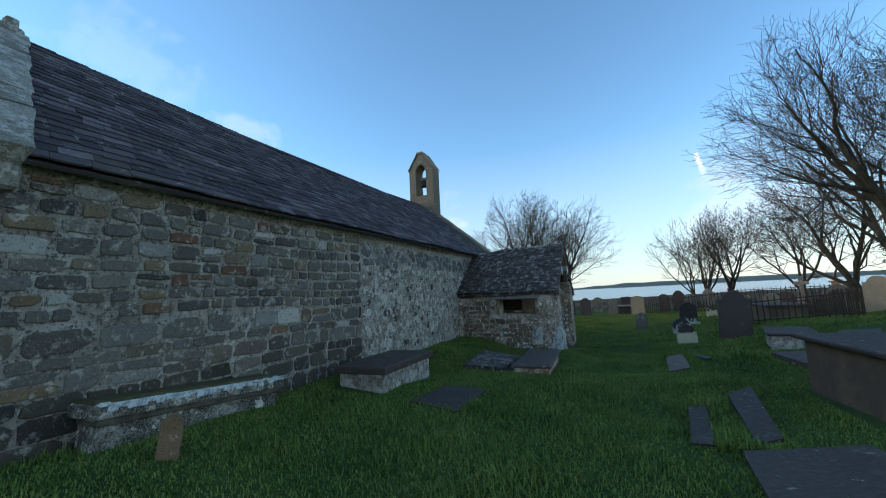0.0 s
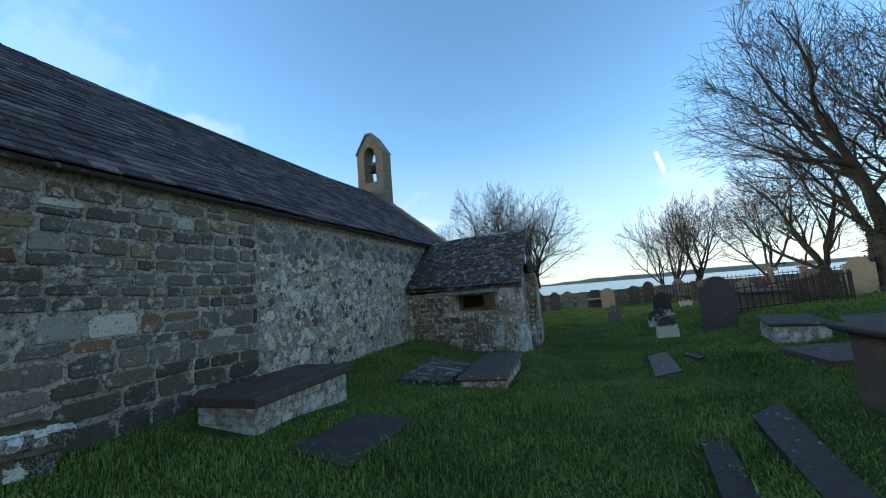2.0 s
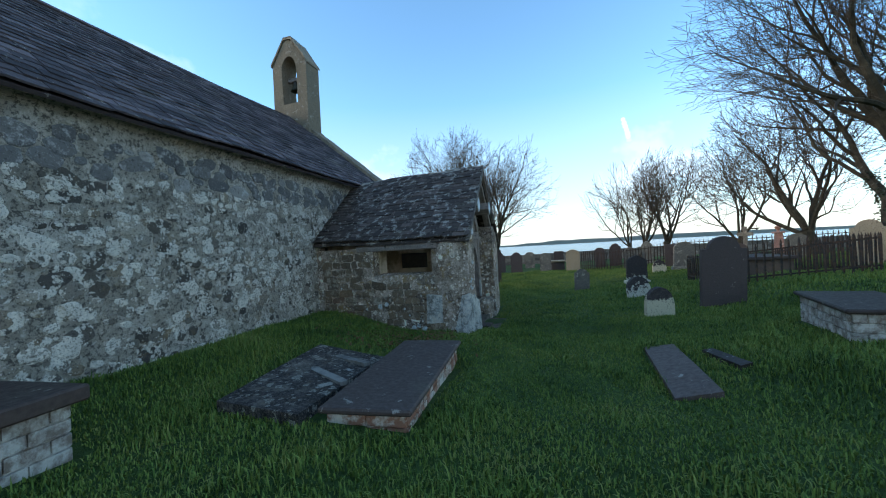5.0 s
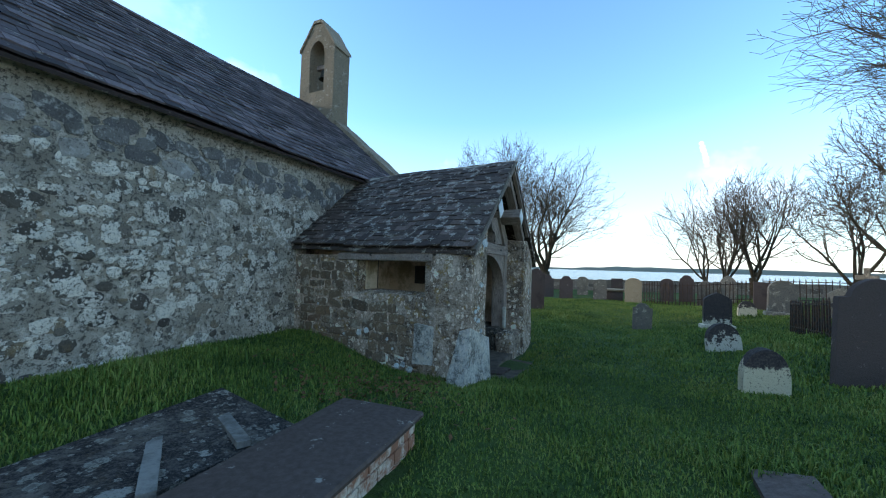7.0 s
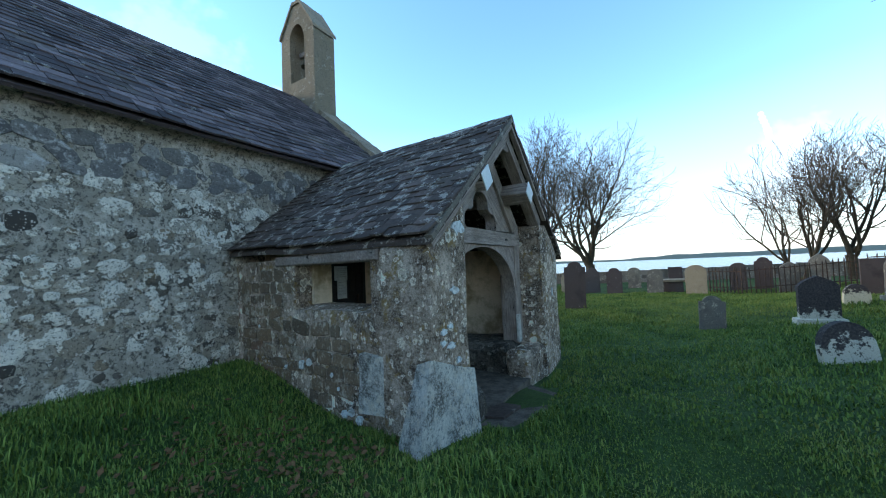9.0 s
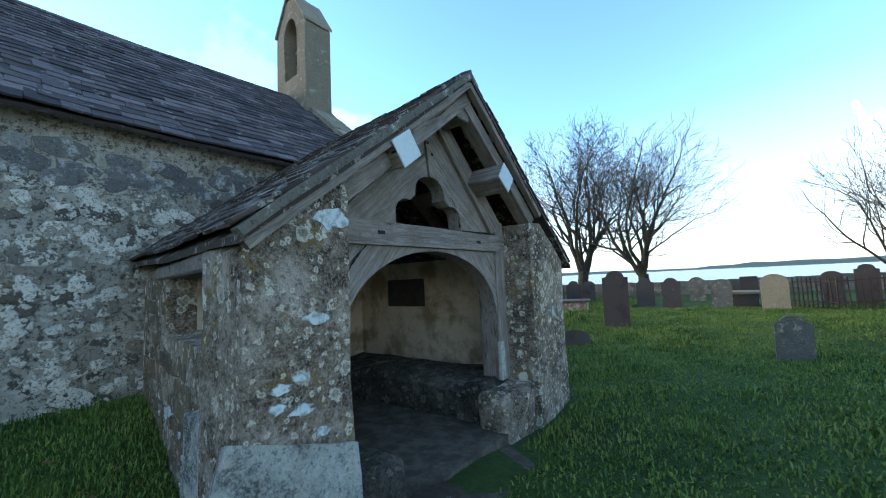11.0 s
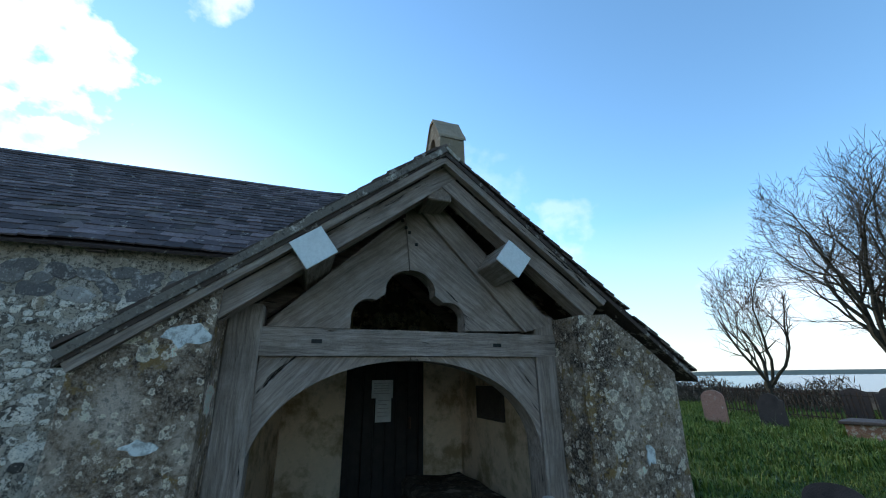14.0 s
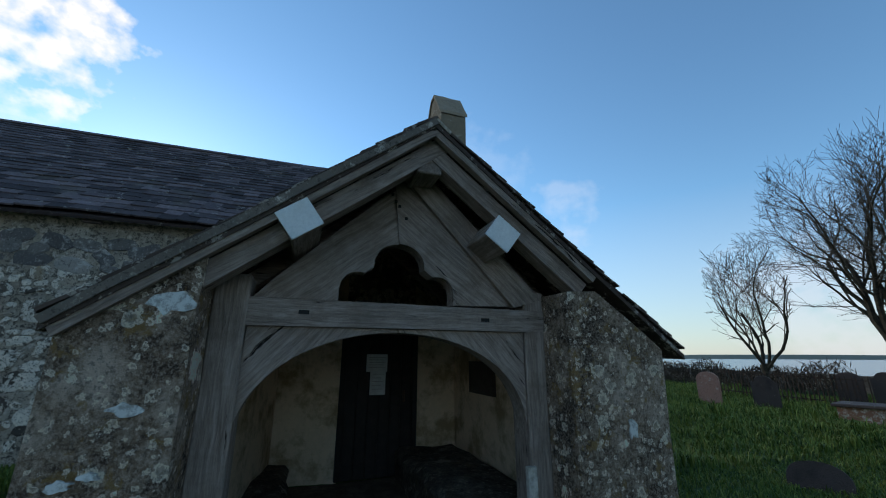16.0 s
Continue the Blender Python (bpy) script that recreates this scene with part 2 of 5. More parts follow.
def mortar_material():
    """Old lime mortar, limewashed and patched, grey lower down where damp rises in stains."""
    k = Mat("lime_mortar", 0.95)
    g = k.noise(30, 6, 0.7)
    b = k.noise(2.2, 6, 0.65, k.warp(0.4))
    col = k.ramp(b, [(0.3, (0.20, 0.182, 0.158)), (0.5, (0.32, 0.30, 0.265)), (0.68, (0.48, 0.465, 0.44))])
    bits = k.noise(24, 6, 0.78)
    col = k.mix(k.step(bits, 0.51, 0.56, 0, 0.9), col, (0.075, 0.07, 0.066))
    col = k.mix(k.step(k.noise(9, 5, 0.7), 0.54, 0.64, 0, 0.75), col, (0.54, 0.53, 0.50))
    col = k.mix(k.step(k.noise(1.1, 5, 0.7), 0.6, 0.72, 0, 0.35), col, (0.40, 0.30, 0.18))
    return k.done(col, k.math("ADD", g, k.math("MULTIPLY", bits, 1.5)), 0.8, 0.04)


M_MORTAR = mortar_material()


def roughcast_material(name, dark, mid, light, spots=0.5, ochre=0.6, glare=1.0):
    """Worn roughcast: mottled coat, stones grinning through, rosettes of white lichen and ochre stains."""
    k = Mat(name, 0.95)
    w = k.warp(0.25, 3.0)
    b = k.math("ADD", k.math("MULTIPLY", k.noise(4.5, 8, 0.76, w), 0.65), k.math("MULTIPLY", k.noise(1.4, 5, 0.65), 0.35))
    col = k.ramp(b, [(0.43, dark), (0.51, mid), (0.61, light)])
    fine = k.noise(55, 5, 0.75)
    col = k.mix(k.step(fine, 0.47, 0.60, 0, 0.55), col, light)
    col = k.mix(k.step(k.noise(33, 5, 0.7), 0.53, 0.62, 0, 0.55), col, tuple(0.5 * c for c in dark))
    och = k.step(k.noise(5.2, 6, 0.75, k.warp(0.3, 2.0)), 0.55, 0.62, 0, ochre)
    col = k.mix(och, col, (0.27, 0.185, 0.07))
    for scale, size, often, tone in ((17.0, 0.44, 0.36, (0.58, 0.58, 0.54)), (8.0, 0.46, 0.44, (0.56, 0.57, 0.53)), (3.4, 0.34, 0.66, (0.68, 0.69, 0.66))):
        v = k.t.nodes.new("ShaderNodeTexVoronoi")
        v.inputs["Scale"].default_value = scale
        link(k.t, k.warp(0.045, 14.0), v.inputs["Vector"])
        sepc = k.t.nodes.new("ShaderNodeSeparateColor")
        link(k.t, v.outputs["Color"], sepc.inputs[0])
        reach = k.math("MULTIPLY", k.step(sepc.outputs[0], often + 0.2 * (1 - spots), 1.0, 0.3, 1.0), size)
        rag = k.math("MULTIPLY", k.math("SUBTRACT", k.noise(scale * 2.4, 5, 0.7), 0.5), 1.1)
        depth = k.math("SUBTRACT", k.math("ADD", reach, rag), v.outputs["Distance"])
        inside = k.step(depth, 0.0, 0.06)
        if scale > 5:
            inside = k.math("MULTIPLY", inside, k.step(depth, 0.13, 0.19, 1.0, 0.3))
        chosen = k.math("MULTIPLY", inside, k.step(sepc.outputs[0], often + 0.2 * (1 - spots), often + 0.2 * (1 - spots) + 0.02))
        col = k.mix(k.math("MULTIPLY", chosen, k.step(fine, 0.36, 0.5, 0.45, 0.95)), col, tuple(glare * c for c in tone))
    return k.done(col, k.math("ADD", fine, k.math("MULTIPLY", b, 2.0)), 1.0, 0.04)


M_CAST = roughcast_material("porch_roughcast", (0.062, 0.043, 0.032), (0.28, 0.222, 0.175), (0.58, 0.52, 0.47), 1.0, 0.8, 1.35)
M_CRUST = roughcast_material("crusted_tomb", (0.045, 0.04, 0.032), (0.15, 0.14, 0.12), (0.60, 0.60, 0.57), 1.0, 0.3, 1.35)
M_WASH = roughcast_material("flaking_limewash", (0.13, 0.13, 0.125), (0.50, 0.53, 0.53), (0.68, 0.73, 0.74), 0.9, 0.15)
# near-black mottled roughcast for the porch benches
M_DARKBENCH = roughcast_material("dark_bench", (0.022, 0.02, 0.017), (0.065, 0.06, 0.052), (0.17, 0.16, 0.145), 0.1, 0.1, 0.4)
M_LEDGER = roughcast_material("lichened_slate", (0.028, 0.025, 0.028), (0.045, 0.040, 0.042), (0.20, 0.185, 0.17), 0.9, 0.1, 0.6)


def slate_material(name, tone, spread=1.0, specks=0.73, sheen=0.12, smooth_to=0.68):
    k = Mat(name, 0.8)
    k.b.inputs["Specular IOR Level"].default_value = sheen
    base = k.ramp(k.any_random(), [(0.0, tuple((1 - 0.45 * spread) * c for c in tone)), (0.45, tone), (0.8, tuple((1 + 0.5 * spread) * c for c in tone)), (1.0, tuple((1 + 1.3 * spread) * c for c in tone))])
    g = k.noise(22, 5, 0.65)
    spots = k.step(k.math("ADD", k.noise(7, 5, 0.7), k.math("MULTIPLY", k.noise(60, 2), 0.2)), specks, specks + 0.05, 0, 0.6)
    col = k.mix(k.step(g, 0.35, 0.7, 0, 0.5), base, tuple(0.6 * c for c in tone))
    col = k.mix(spots, col, (0.36, 0.36, 0.34))
    col = k.mix(k.step(k.noise(1.2, 5, 0.6), 0.58, 0.72, 0, 0.4), col, (0.11, 0.10, 0.075))
    return k.done(col, g, 0.3, 0.01, k.step(g, 0.3, 0.7, smooth_to, smooth_to + 0.22))


M_SLATE = slate_material("roof_slate", (0.072, 0.061, 0.069), 1.05, 0.72)
M_PSLATE = slate_material("porch_slate", (0.066, 0.054, 0.050), 0.75, 0.655)
M_TOMB = slate_material("tomb_slate", (0.052, 0.039, 0.035), 1.0, 0.73, 0.22, 0.55)


def timber_material():
    """Silver-grey oak: fine long grain, dark shakes, paler worn ridges."""
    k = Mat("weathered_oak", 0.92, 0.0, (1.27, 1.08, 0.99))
    k.b.inputs["Specular IOR Level"].default_value = 0.15
    bend = k.t.nodes.new("ShaderNodeTexNoise")
    bend.inputs["Scale"].default_value = 1.6
    link(k.t, k.obj, bend.inputs["Vector"])
    sway = k.t.nodes.new("ShaderNodeVectorMath")
    sway.operation = "MULTIPLY_ADD"
    link(k.t, bend.outputs["Color"], sway.inputs[0])
    sway.inputs[1].default_value = (0.07, 0.07, 0.07)
    link(k.t, k.obj, sway.inputs[2])
    fine = k.noise(42.0, 6, 0.75, sway.outputs[0], (1.0, 0.06, 1.0))
    wide = k.noise(11.0, 5, 0.7, sway.outputs[0], (1.0, 0.10, 1.0))
    blot = k.noise(4.0, 6, 0.7, k.obj)
    col = k.ramp(fine, [(0.34, (0.155, 0.137, 0.122)), (0.5, (0.26, 0.234, 0.212)), (0.64, (0.36, 0.328, 0.30))])
    col = k.mix(k.step(blot, 0.46, 0.66, 0, 0.6), col, (0.14, 0.12, 0.10))
    shake = k.step(wide, 0.335, 0.37, 1.0, 0.0)
    col = k.mix(shake, col, (0.018, 0.016, 0.014))
    return k.done(col, k.math("SUBTRACT", k.math("ADD", fine, k.math("MULTIPLY", wide, 0.8)), shake), 0.9, 0.02)


M_OAK = timber_material()


def plain_material(name, colour, other, scale=6.0, rough=0.9, metal=0.0, bump=0.4, lo=0.42, hi=0.62, warm_gain=(1.25, 1.08, 0.94)):
    k = Mat(name, rough, metal, warm_gain)
    n = k.noise(scale, 6, 0.68, k.warp(0.15))
    f = k.noise(scale * 7, 4, 0.6)
    col = k.mix(k.step(n, lo, hi), colour, other)
    col = k.mix(k.step(f, 0.35, 0.75, 0, 0.25), col, tuple(0.5 * c for c in colour))
    return k.done(col, k.math("ADD", n, f), bump, 0.015)


M_PLASTER = plain_material("porch_plaster", (0.58, 0.51, 0.41), (0.27, 0.22, 0.14), 2.6, lo=0.46, hi=0.62)
M_DOOR = plain_material("black_door", (0.012, 0.012, 0.013), (0.02, 0.02, 0.02), 9, 0.6)
M_PAPER = plain_material("paper", (0.62, 0.62, 0.6), (0.5, 0.5, 0.5), 8, 0.8, bump=0.05, warm_gain=(1, 1, 1))
M_PRINT = plain_material("print", (0.2, 0.2, 0.22), (0.25, 0.25, 0.27), 8, 0.8, bump=0.05)
M_BOARD = plain_material("notice_board", (0.05, 0.045, 0.045), (0.07, 0.065, 0.06), 8, 0.5)
M_WHITE = plain_material("white_paint", (0.78, 0.78, 0.76), (0.66, 0.65, 0.62), 7, 0.7, lo=0.5, hi=0.8, warm_gain=(1, 1, 1))
M_LIME = plain_material("limewash", (0.50, 0.53, 0.53), (0.28, 0.29, 0.28), 6.5, 0.9, lo=0.45, hi=0.6)
M_FLOOR = plain_material("earth_floor", (0.075, 0.063, 0.052), (0.15, 0.13, 0.11), 7.0, 0.95, bump=0.8)
M_BENCH = plain_material("stone_bench", (0.24, 0.235, 0.225), (0.09, 0.085, 0.08), 4.0, 0.92, bump=0.8)
M_BRONZE = plain_material("old_bell", (0.05, 0.045, 0.04), (0.07, 0.08, 0.06), 9, 0.5, 0.7)
M_IRON = plain_material("rusty_iron", (0.035, 0.03, 0.028), (0.09, 0.05, 0.03), 14, 0.7, 0.2)
M_BRICK = plain_material("limewashed_brick", (0.44, 0.44, 0.42), (0.17, 0.14, 0.12), 9.0, 0.9, lo=0.42, hi=0.6)
M_BRICKRED = plain_material("old_brick", (0.30, 0.15, 0.10), (0.60, 0.56, 0.50), 7.0, 0.9, lo=0.47, hi=0.6)
M_DARKWALL = stone_material("dry_stone", [(0.0, (0.09, 0.085, 0.08)), (1.0, (0.2, 0.19, 0.175))], 0.1)
M_CHEST = plain_material("slate_panel", (0.11, 0.08, 0.065), (0.20, 0.135, 0.09), 2.5, 0.75, lo=0.45, hi=0.7)
M_MOSSTOP = plain_material("mossy_slab", (0.060, 0.062, 0.024), (0.12, 0.10, 0.055), 7.0, 0.95)
M_WHITECRUST = plain_material("white_crust", (0.70, 0.69, 0.65), (0.36, 0.34, 0.31), 22, 0.95, lo=0.46, hi=0.58, warm_gain=(1, 1, 1))
M_GDARK = stone_material("dark_headstone", [(0.0, (0.060, 0.048, 0.048)), (1.0, (0.085, 0.068, 0.066))], -0.3, (0.30, 0.29, 0.26), 1.4)
def half_lichened(name, line, soft, pale):
    """A dark headstone whose lower part is crusted with pale lichen."""
    k = Mat(name, 0.92)
    sep = k.t.nodes.new("ShaderNodeSeparateXYZ")
    link(k.t, k.obj, sep.inputs[0])
    n = k.noise(9, 6, 0.7)
    up = k.math("ADD", sep.outputs["Z"], k.math("MULTIPLY", k.math("SUBTRACT", n, 0.5), soft))
    fine = k.noise(40, 4, 0.6)
    dark = k.mix(k.step(fine, 0.4, 0.65), (0.03, 0.026, 0.028), (0.065, 0.058, 0.058))
    col = k.mix(k.math("MULTIPLY", k.step(up, line + 0.03, line - 0.03), k.step(fine, 0.28, 0.42)), dark, pale)
    return k.done(col, k.math("ADD", n, fine), 0.5, 0.015)


M_GHALF = half_lichened("cream_lichened_headstone", 0.30, 0.7, (0.42, 0.40, 0.31))
M_GFOOT = half_lichened("white_footed_headstone", 0.22, 0.8, (0.42, 0.42, 0.37))
M_GSPOT = half_lichened("speckled_headstone", 0.22, 1.6, (0.40, 0.40, 0.36))
M_GGREY = stone_material("grey_headstone", [(0.0, (0.11, 0.104, 0.095)), (1.0, (0.18, 0.17, 0.15))], 0.4, (0.34, 0.32, 0.27), 1.2)
M_GTAN = stone_material("sandstone_headstone", [(0.0, (0.25, 0.20, 0.14)), (1.0, (0.30, 0.245, 0.175))], 0.3, (0.38, 0.34, 0.26), 1.2)
M_MARKER = stone_material("brown_marker_stone", [(0.0, (0.20, 0.13, 0.085)), (1.0, (0.24, 0.16, 0.105))], 0.35, (0.42, 0.38, 0.31), 1.5)
M_GPINK = stone_material("pink_granite", [(0.0, (0.32, 0.18, 0.15)), (1.0, (0.34, 0.2, 0.17))], 0.1)
M_BARK = plain_material("bark", (0.036, 0.032, 0.024), (0.068, 0.060, 0.042), 5.0, 0.95, bump=0.8)
M_TWIG = plain_material("twigs", (0.052, 0.043, 0.036), (0.08, 0.066, 0.052), 5.0, 0.95, bump=0.1)
M_IVY = plain_material("ivy", (0.022, 0.030, 0.012), (0.036, 0.044, 0.018), 9.0, 0.5)


def ground_material():
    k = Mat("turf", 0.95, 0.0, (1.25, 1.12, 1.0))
    b = k.noise(0.7, 6, 0.65)
    f = k.noise(18, 6, 0.75)
    col = k.ramp(b, [(0.3, (0.034, 0.062, 0.014)), (0.5, (0.050, 0.092, 0.019)), (0.7, (0.074, 0.118, 0.026))])
    col = k.mix(k.step(f, 0.4, 0.7, 0, 0.6), col, (0.018, 0.026, 0.010))
    col = k.mix(k.step(k.noise(2.3, 5, 0.7), 0.64, 0.74, 0, 0.6), col, (0.055, 0.040, 0.022))
    sep = k.t.nodes.new("ShaderNodeSeparateXYZ")
    link(k.t, k.pos, sep.inputs[0])
    col = k.mix(k.step(sep.outputs["Y"], 700, 1200), col, (0.10, 0.12, 0.10))
    return k.done(col, k.math("ADD", f, b), 0.9, 0.05)


def grass_material():
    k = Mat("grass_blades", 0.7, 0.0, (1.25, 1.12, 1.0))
    b = k.noise(0.9, 5, 0.65)
    col = k.ramp(k.math("ADD", k.math("MULTIPLY", k.island, 0.36), k.math("MULTIPLY", b, 0.86)), [(0.36, (0.024, 0.050, 0.010)), (0.52, (0.080, 0.138, 0.024)), (0.70, (0.150, 0.205, 0.038)), (0.95, (0.22, 0.22, 0.075))])
    return k.done(col)


M_TURF = ground_material()
M_GRASS = grass_material()


def sea_material():
    k = Mat("sea", 0.22, 0.0, (1, 1, 1))
    k.b.inputs["Specular IOR Level"].default_value = 0.5
    n = k.noise(0.4, 4, 0.6, None, (0.3, 1.0, 1.0))
    col = k.mix(n, (0.10, 0.13, 0.16), (0.16, 0.18, 0.20))
    return k.done(col, n, 0.25, 0.3)


M_SEA = sea_material()


# ---- mesh helpers ----
def part(name, bm, material, parent=None, label=""):
    me = bpy.data.meshes.new(name)
    bmesh.ops.recalc_face_normals(bm, faces=bm.faces)
    bm.to_mesh(me)
    bm.free()
    me.materials.append(material)
    ob = new(name, me)
    if parent:
        ob.parent = parent
    if label:
        ob["label"] = label
    return ob


def thing(name, place=(0, 0, 0), rz=0.0, rx=0.0, ry=0.0):
    e = new(name)
    e.matrix_world = pose(*place, rx, ry, rz)
    return e


def box(bm, lo, hi, bevel=0.0, m=None):
    lo, hi = Vector(lo), Vector(hi)
    r = bmesh.ops.create_cube(bm, size=1.0, matrix=Matrix.Translation((lo + hi) / 2) @ Matrix.Diagonal((*(hi - lo), 1)))
    vs = r["verts"]
    if bevel:
        es = list({e for v in vs for e in v.link_edges})
        r = bmesh.ops.bevel(bm, geom=es, offset=bevel, segments=1, affect="EDGES", profile=0.7)
        vs = list({v for f in r["faces"] for v in f.verts} | {v for v in vs if v.is_valid})
    if m is not None:
        bmesh.ops.transform(bm, matrix=m, verts=[v for v in vs if v.is_valid])
    return bm


def boxed(lo, hi, bevel=0.01):
    return box(bmesh.new(), lo, hi, bevel)


def prism(outline, axis, a, b, bevel=0.0, bm=None):
    """An outline drawn across an axis ('x': y,z; 'y': x,z; 'z': x,y) and drawn out from a to b."""
    bm = bm or bmesh.new()
    put = {"x": lambda p, q, d: (d, p, q), "y": lambda p, q, d: (p, d, q), "z": lambda p, q, d: (p, q, d)}[axis]
    va = [bm.verts.new(put(p, q, a)) for p, q in outline]
    vb = [bm.verts.new(put(p, q, b)) for p, q in outline]
    bm.faces.new(va)
    bm.faces.new(vb[::-1])
    n = len(outline)
    side = [bm.faces.new((va[i], va[(i + 1) % n], vb[(i + 1) % n], vb[i])) for i in range(n)]
    if bevel:
        rim = [e for e in bm.edges if all(f not in side for f in e.link_faces[:1]) or any(f not in side for f in e.link_faces)]
        bmesh.ops.bevel(bm, geom=rim, offset=bevel, segments=2, affect="EDGES", profile=0.6)
    return bm


def rough_up(bm, cuts, amount, scale=2.5, seed=0.0):
    """Uneven, hand-laid faces: cut finer and pushed about."""
    bm.normal_update()
    bmesh.ops.triangulate(bm, faces=[f for f in bm.faces if len(f.verts) > 4])
    bmesh.ops.subdivide_edges(bm, edges=[e for e in bm.edges if e.calc_length() > 0.25], cuts=cuts, use_grid_fill=True)
    for v in bm.verts:
        p = v.co * scale + Vector((seed, seed, seed))
        v.co += noise.noise_vector(p) * amount
    return bm


def raw(name, verts, faces, material, parent=None):
    me = bpy.data.meshes.new(name)
    me.from_pydata(verts, [], faces)
    me.update()
    me.materials.append(material)
    ob = new(name, me)
    if parent:
        ob.parent = parent
    return ob


# ---- ground ----
SPOTS = [(-4.9, 0.6, .5), (-4.6, 2.2, .42), (-4.9, 6.5, .4), (-4.9, 9.7, .3), (-4.9, 12, .28), (-1.6, 11.3, .0), (-1.6, 12.5, -.2), (-1.7, 14.7, -.33), (-1.4, 16, -.25), (0, 0, .03), (0, 6, .0), (0, 9.5, -.12),
         (0.3, 12, -.22), (2.5, 9.5, .22), (1.2, 6, .15), (1.3, 12.5, .0), (4, 10, .4), (6, 6, .5), (3, 3, .3), (-2, 3, .1), (-3, 7, .1), (0, 20, -.3), (5, 20, -.1), (-4, 20, -.3),
         (8, 14, .75), (6, 15, .45), (10, 20, .7), (12, 12, 1.0), (6, 22, .1), (2, 28, -.25), (-4, 30, -.35), (8, 30, .1)]


def smooth(a, b, v):
    s = np.clip((v - a) / (b - a), 0, 1)
    return s * s * (3 - 2 * s)


def heights(x, y):
    x, y = np.asarray(x, float), np.asarray(y, float)
    num, den = np.zeros_like(x), np.zeros_like(x)
    for a, b, h in SPOTS:
        w = 1 / ((x - a) ** 2 + (y - b) ** 2 + 0.25) ** 1.5
        num, den = num + w * h, den + w
    z = num / den
    z = z * (1 - smooth(60, 200, np.hypot(x, y - 10)))
    z = z - 7.0 * smooth(39, 60, y) + 0.02 * np.sin(x * 2.1 + 1.3 * np.sin(y * 1.7)) * np.sin(y * 1.9) * (np.hypot(x, y - 8) < 60)
    far = smooth(1500, 1700, y) * (15 + 5 * np.sin(x * 0.004) + 3 * np.sin(x * 0.013 + 1) + 1.5 * np.sin(x * 0.051))
    inside = (x > -4.97) & (x < -1.8) & (y > 12.1) & (y < 15.3)
    return np.where(inside, -0.45, z + far)


def gz(x, y):
    return float(heights(x, y))


def build_ground():
    xs = np.concatenate([[-3500, -2500, -1800, -1300, -900, -600, -400, -250, -150, -90, -60, -40, -28, -20, -15], np.arange(-12, 13.01, 0.25), [15, 20, 28, 40, 60, 90, 150, 250, 400, 600, 900, 1300, 1800, 2500, 3500]])
    ys = np.concatenate([[-3000, -1000, -300, -100, -40, -20, -10, -5, -3], np.arange(-2, 24.01, 0.25), np.arange(25, 62, 1.0), [70, 90, 130, 200, 350, 600, 900, 1200, 1500, 1560, 1620, 1700, 2200, 4000]])
    gx, gy = np.meshgrid(xs, ys)
    z = heights(gx, gy)
    vs = np.stack([gx, gy, z], -1).reshape(-1, 3).tolist()
    w = len(xs)
    fs = [(j * w + i, j * w + i + 1, (j + 1) * w + i + 1, (j + 1) * w + i) for j in range(len(ys) - 1) for i in range(w - 1)]
    ob = raw("ground", vs, fs, M_TURF)
    for p in ob.data.polygons:
        p.use_smooth = True
    tagged(ob, "uneven green turf of an old churchyard", "ground", kind="structure")


build_ground()
sea = raw("water", [(-3400, 42, -4.3), (3400, 42, -4.3), (3400, 1680, -4.3), (-3400, 1680, -4.3)], [(0, 1, 2, 3)], M_SEA)
tagged(sea, "calm pale estuary water beyond the churchyard", "water", kind="structure")

# ---- church ----
WX, EAVE, RIDGE_X, RIDGE_Z, Y0, Y1 = -4.9, 3.15, -8.03, 5.91, 0.9, 16.3
NX = 2 * RIDGE_X - WX
SEAM = 6.65
SLOPE = Vector((RIDGE_X + 4.70, 0, RIDGE_Z - 3.09))
UP = SLOPE.normalized()
OUT = Vector((-UP.z, 0, UP.x)) if UP.x > 0 else Vector((UP.z, 0, -UP.x))

church = thing("church", (WX, Y0, 0.3))
tagged(church, "low medieval stone church with a long slate roof", "church")


def under(ob, top):
    """Hang ob under top and keep its place."""
    ob.parent = top
    bpy.context.view_layer.update()
    ob.matrix_parent_inverse = top.matrix_world.inverted()
    return ob


bpy.context.view_layer.update()


def wall_slab(name, x0, x1, y0, y1, z0, z1, mat):
    return under(part(name, boxed((x0, y0, z0), (x1, y1, z1), 0), mat), church)


south = under(part("wall", rough_up(boxed((WX - 0.8, Y0, -0.3), (WX, Y1 - 0.7, EAVE), 0), 7, 0.012, 1.7), M_MORTAR), church)
south["label"] = "rubble wall in lime mortar with limewash remains"
wall_slab("wall", NX, NX + 0.8, Y0, Y1 - 0.7, -0.3, EAVE, M_MORTAR)
for ya, yb in ((Y0, Y0 + 0.7), (Y1 - 0.7, Y1)):
    gable = [(WX - 0.0, -0.3), (WX - 0.0, EAVE + 0.02), (RIDGE_X, RIDGE_Z - 0.02), (NX, EAVE + 0.02), (NX, -0.3)]
    if ya == Y0:
        gable = [(WX - 0.8, -0.3), (WX - 0.8, EAVE + 0.5), (RIDGE_X, RIDGE_Z - 0.1), (NX + 0.8, EAVE + 0.5), (NX + 0.8, -0.3)]
    bm = prism(gable, "y", ya, yb)
    if ya == Y0:
        for v in bm.verts:
            v.co.y += max(0.0, v.co.z - EAVE - 0.5) * 0.36
    under(part("gable_wall", bm, M_MORTAR), church)

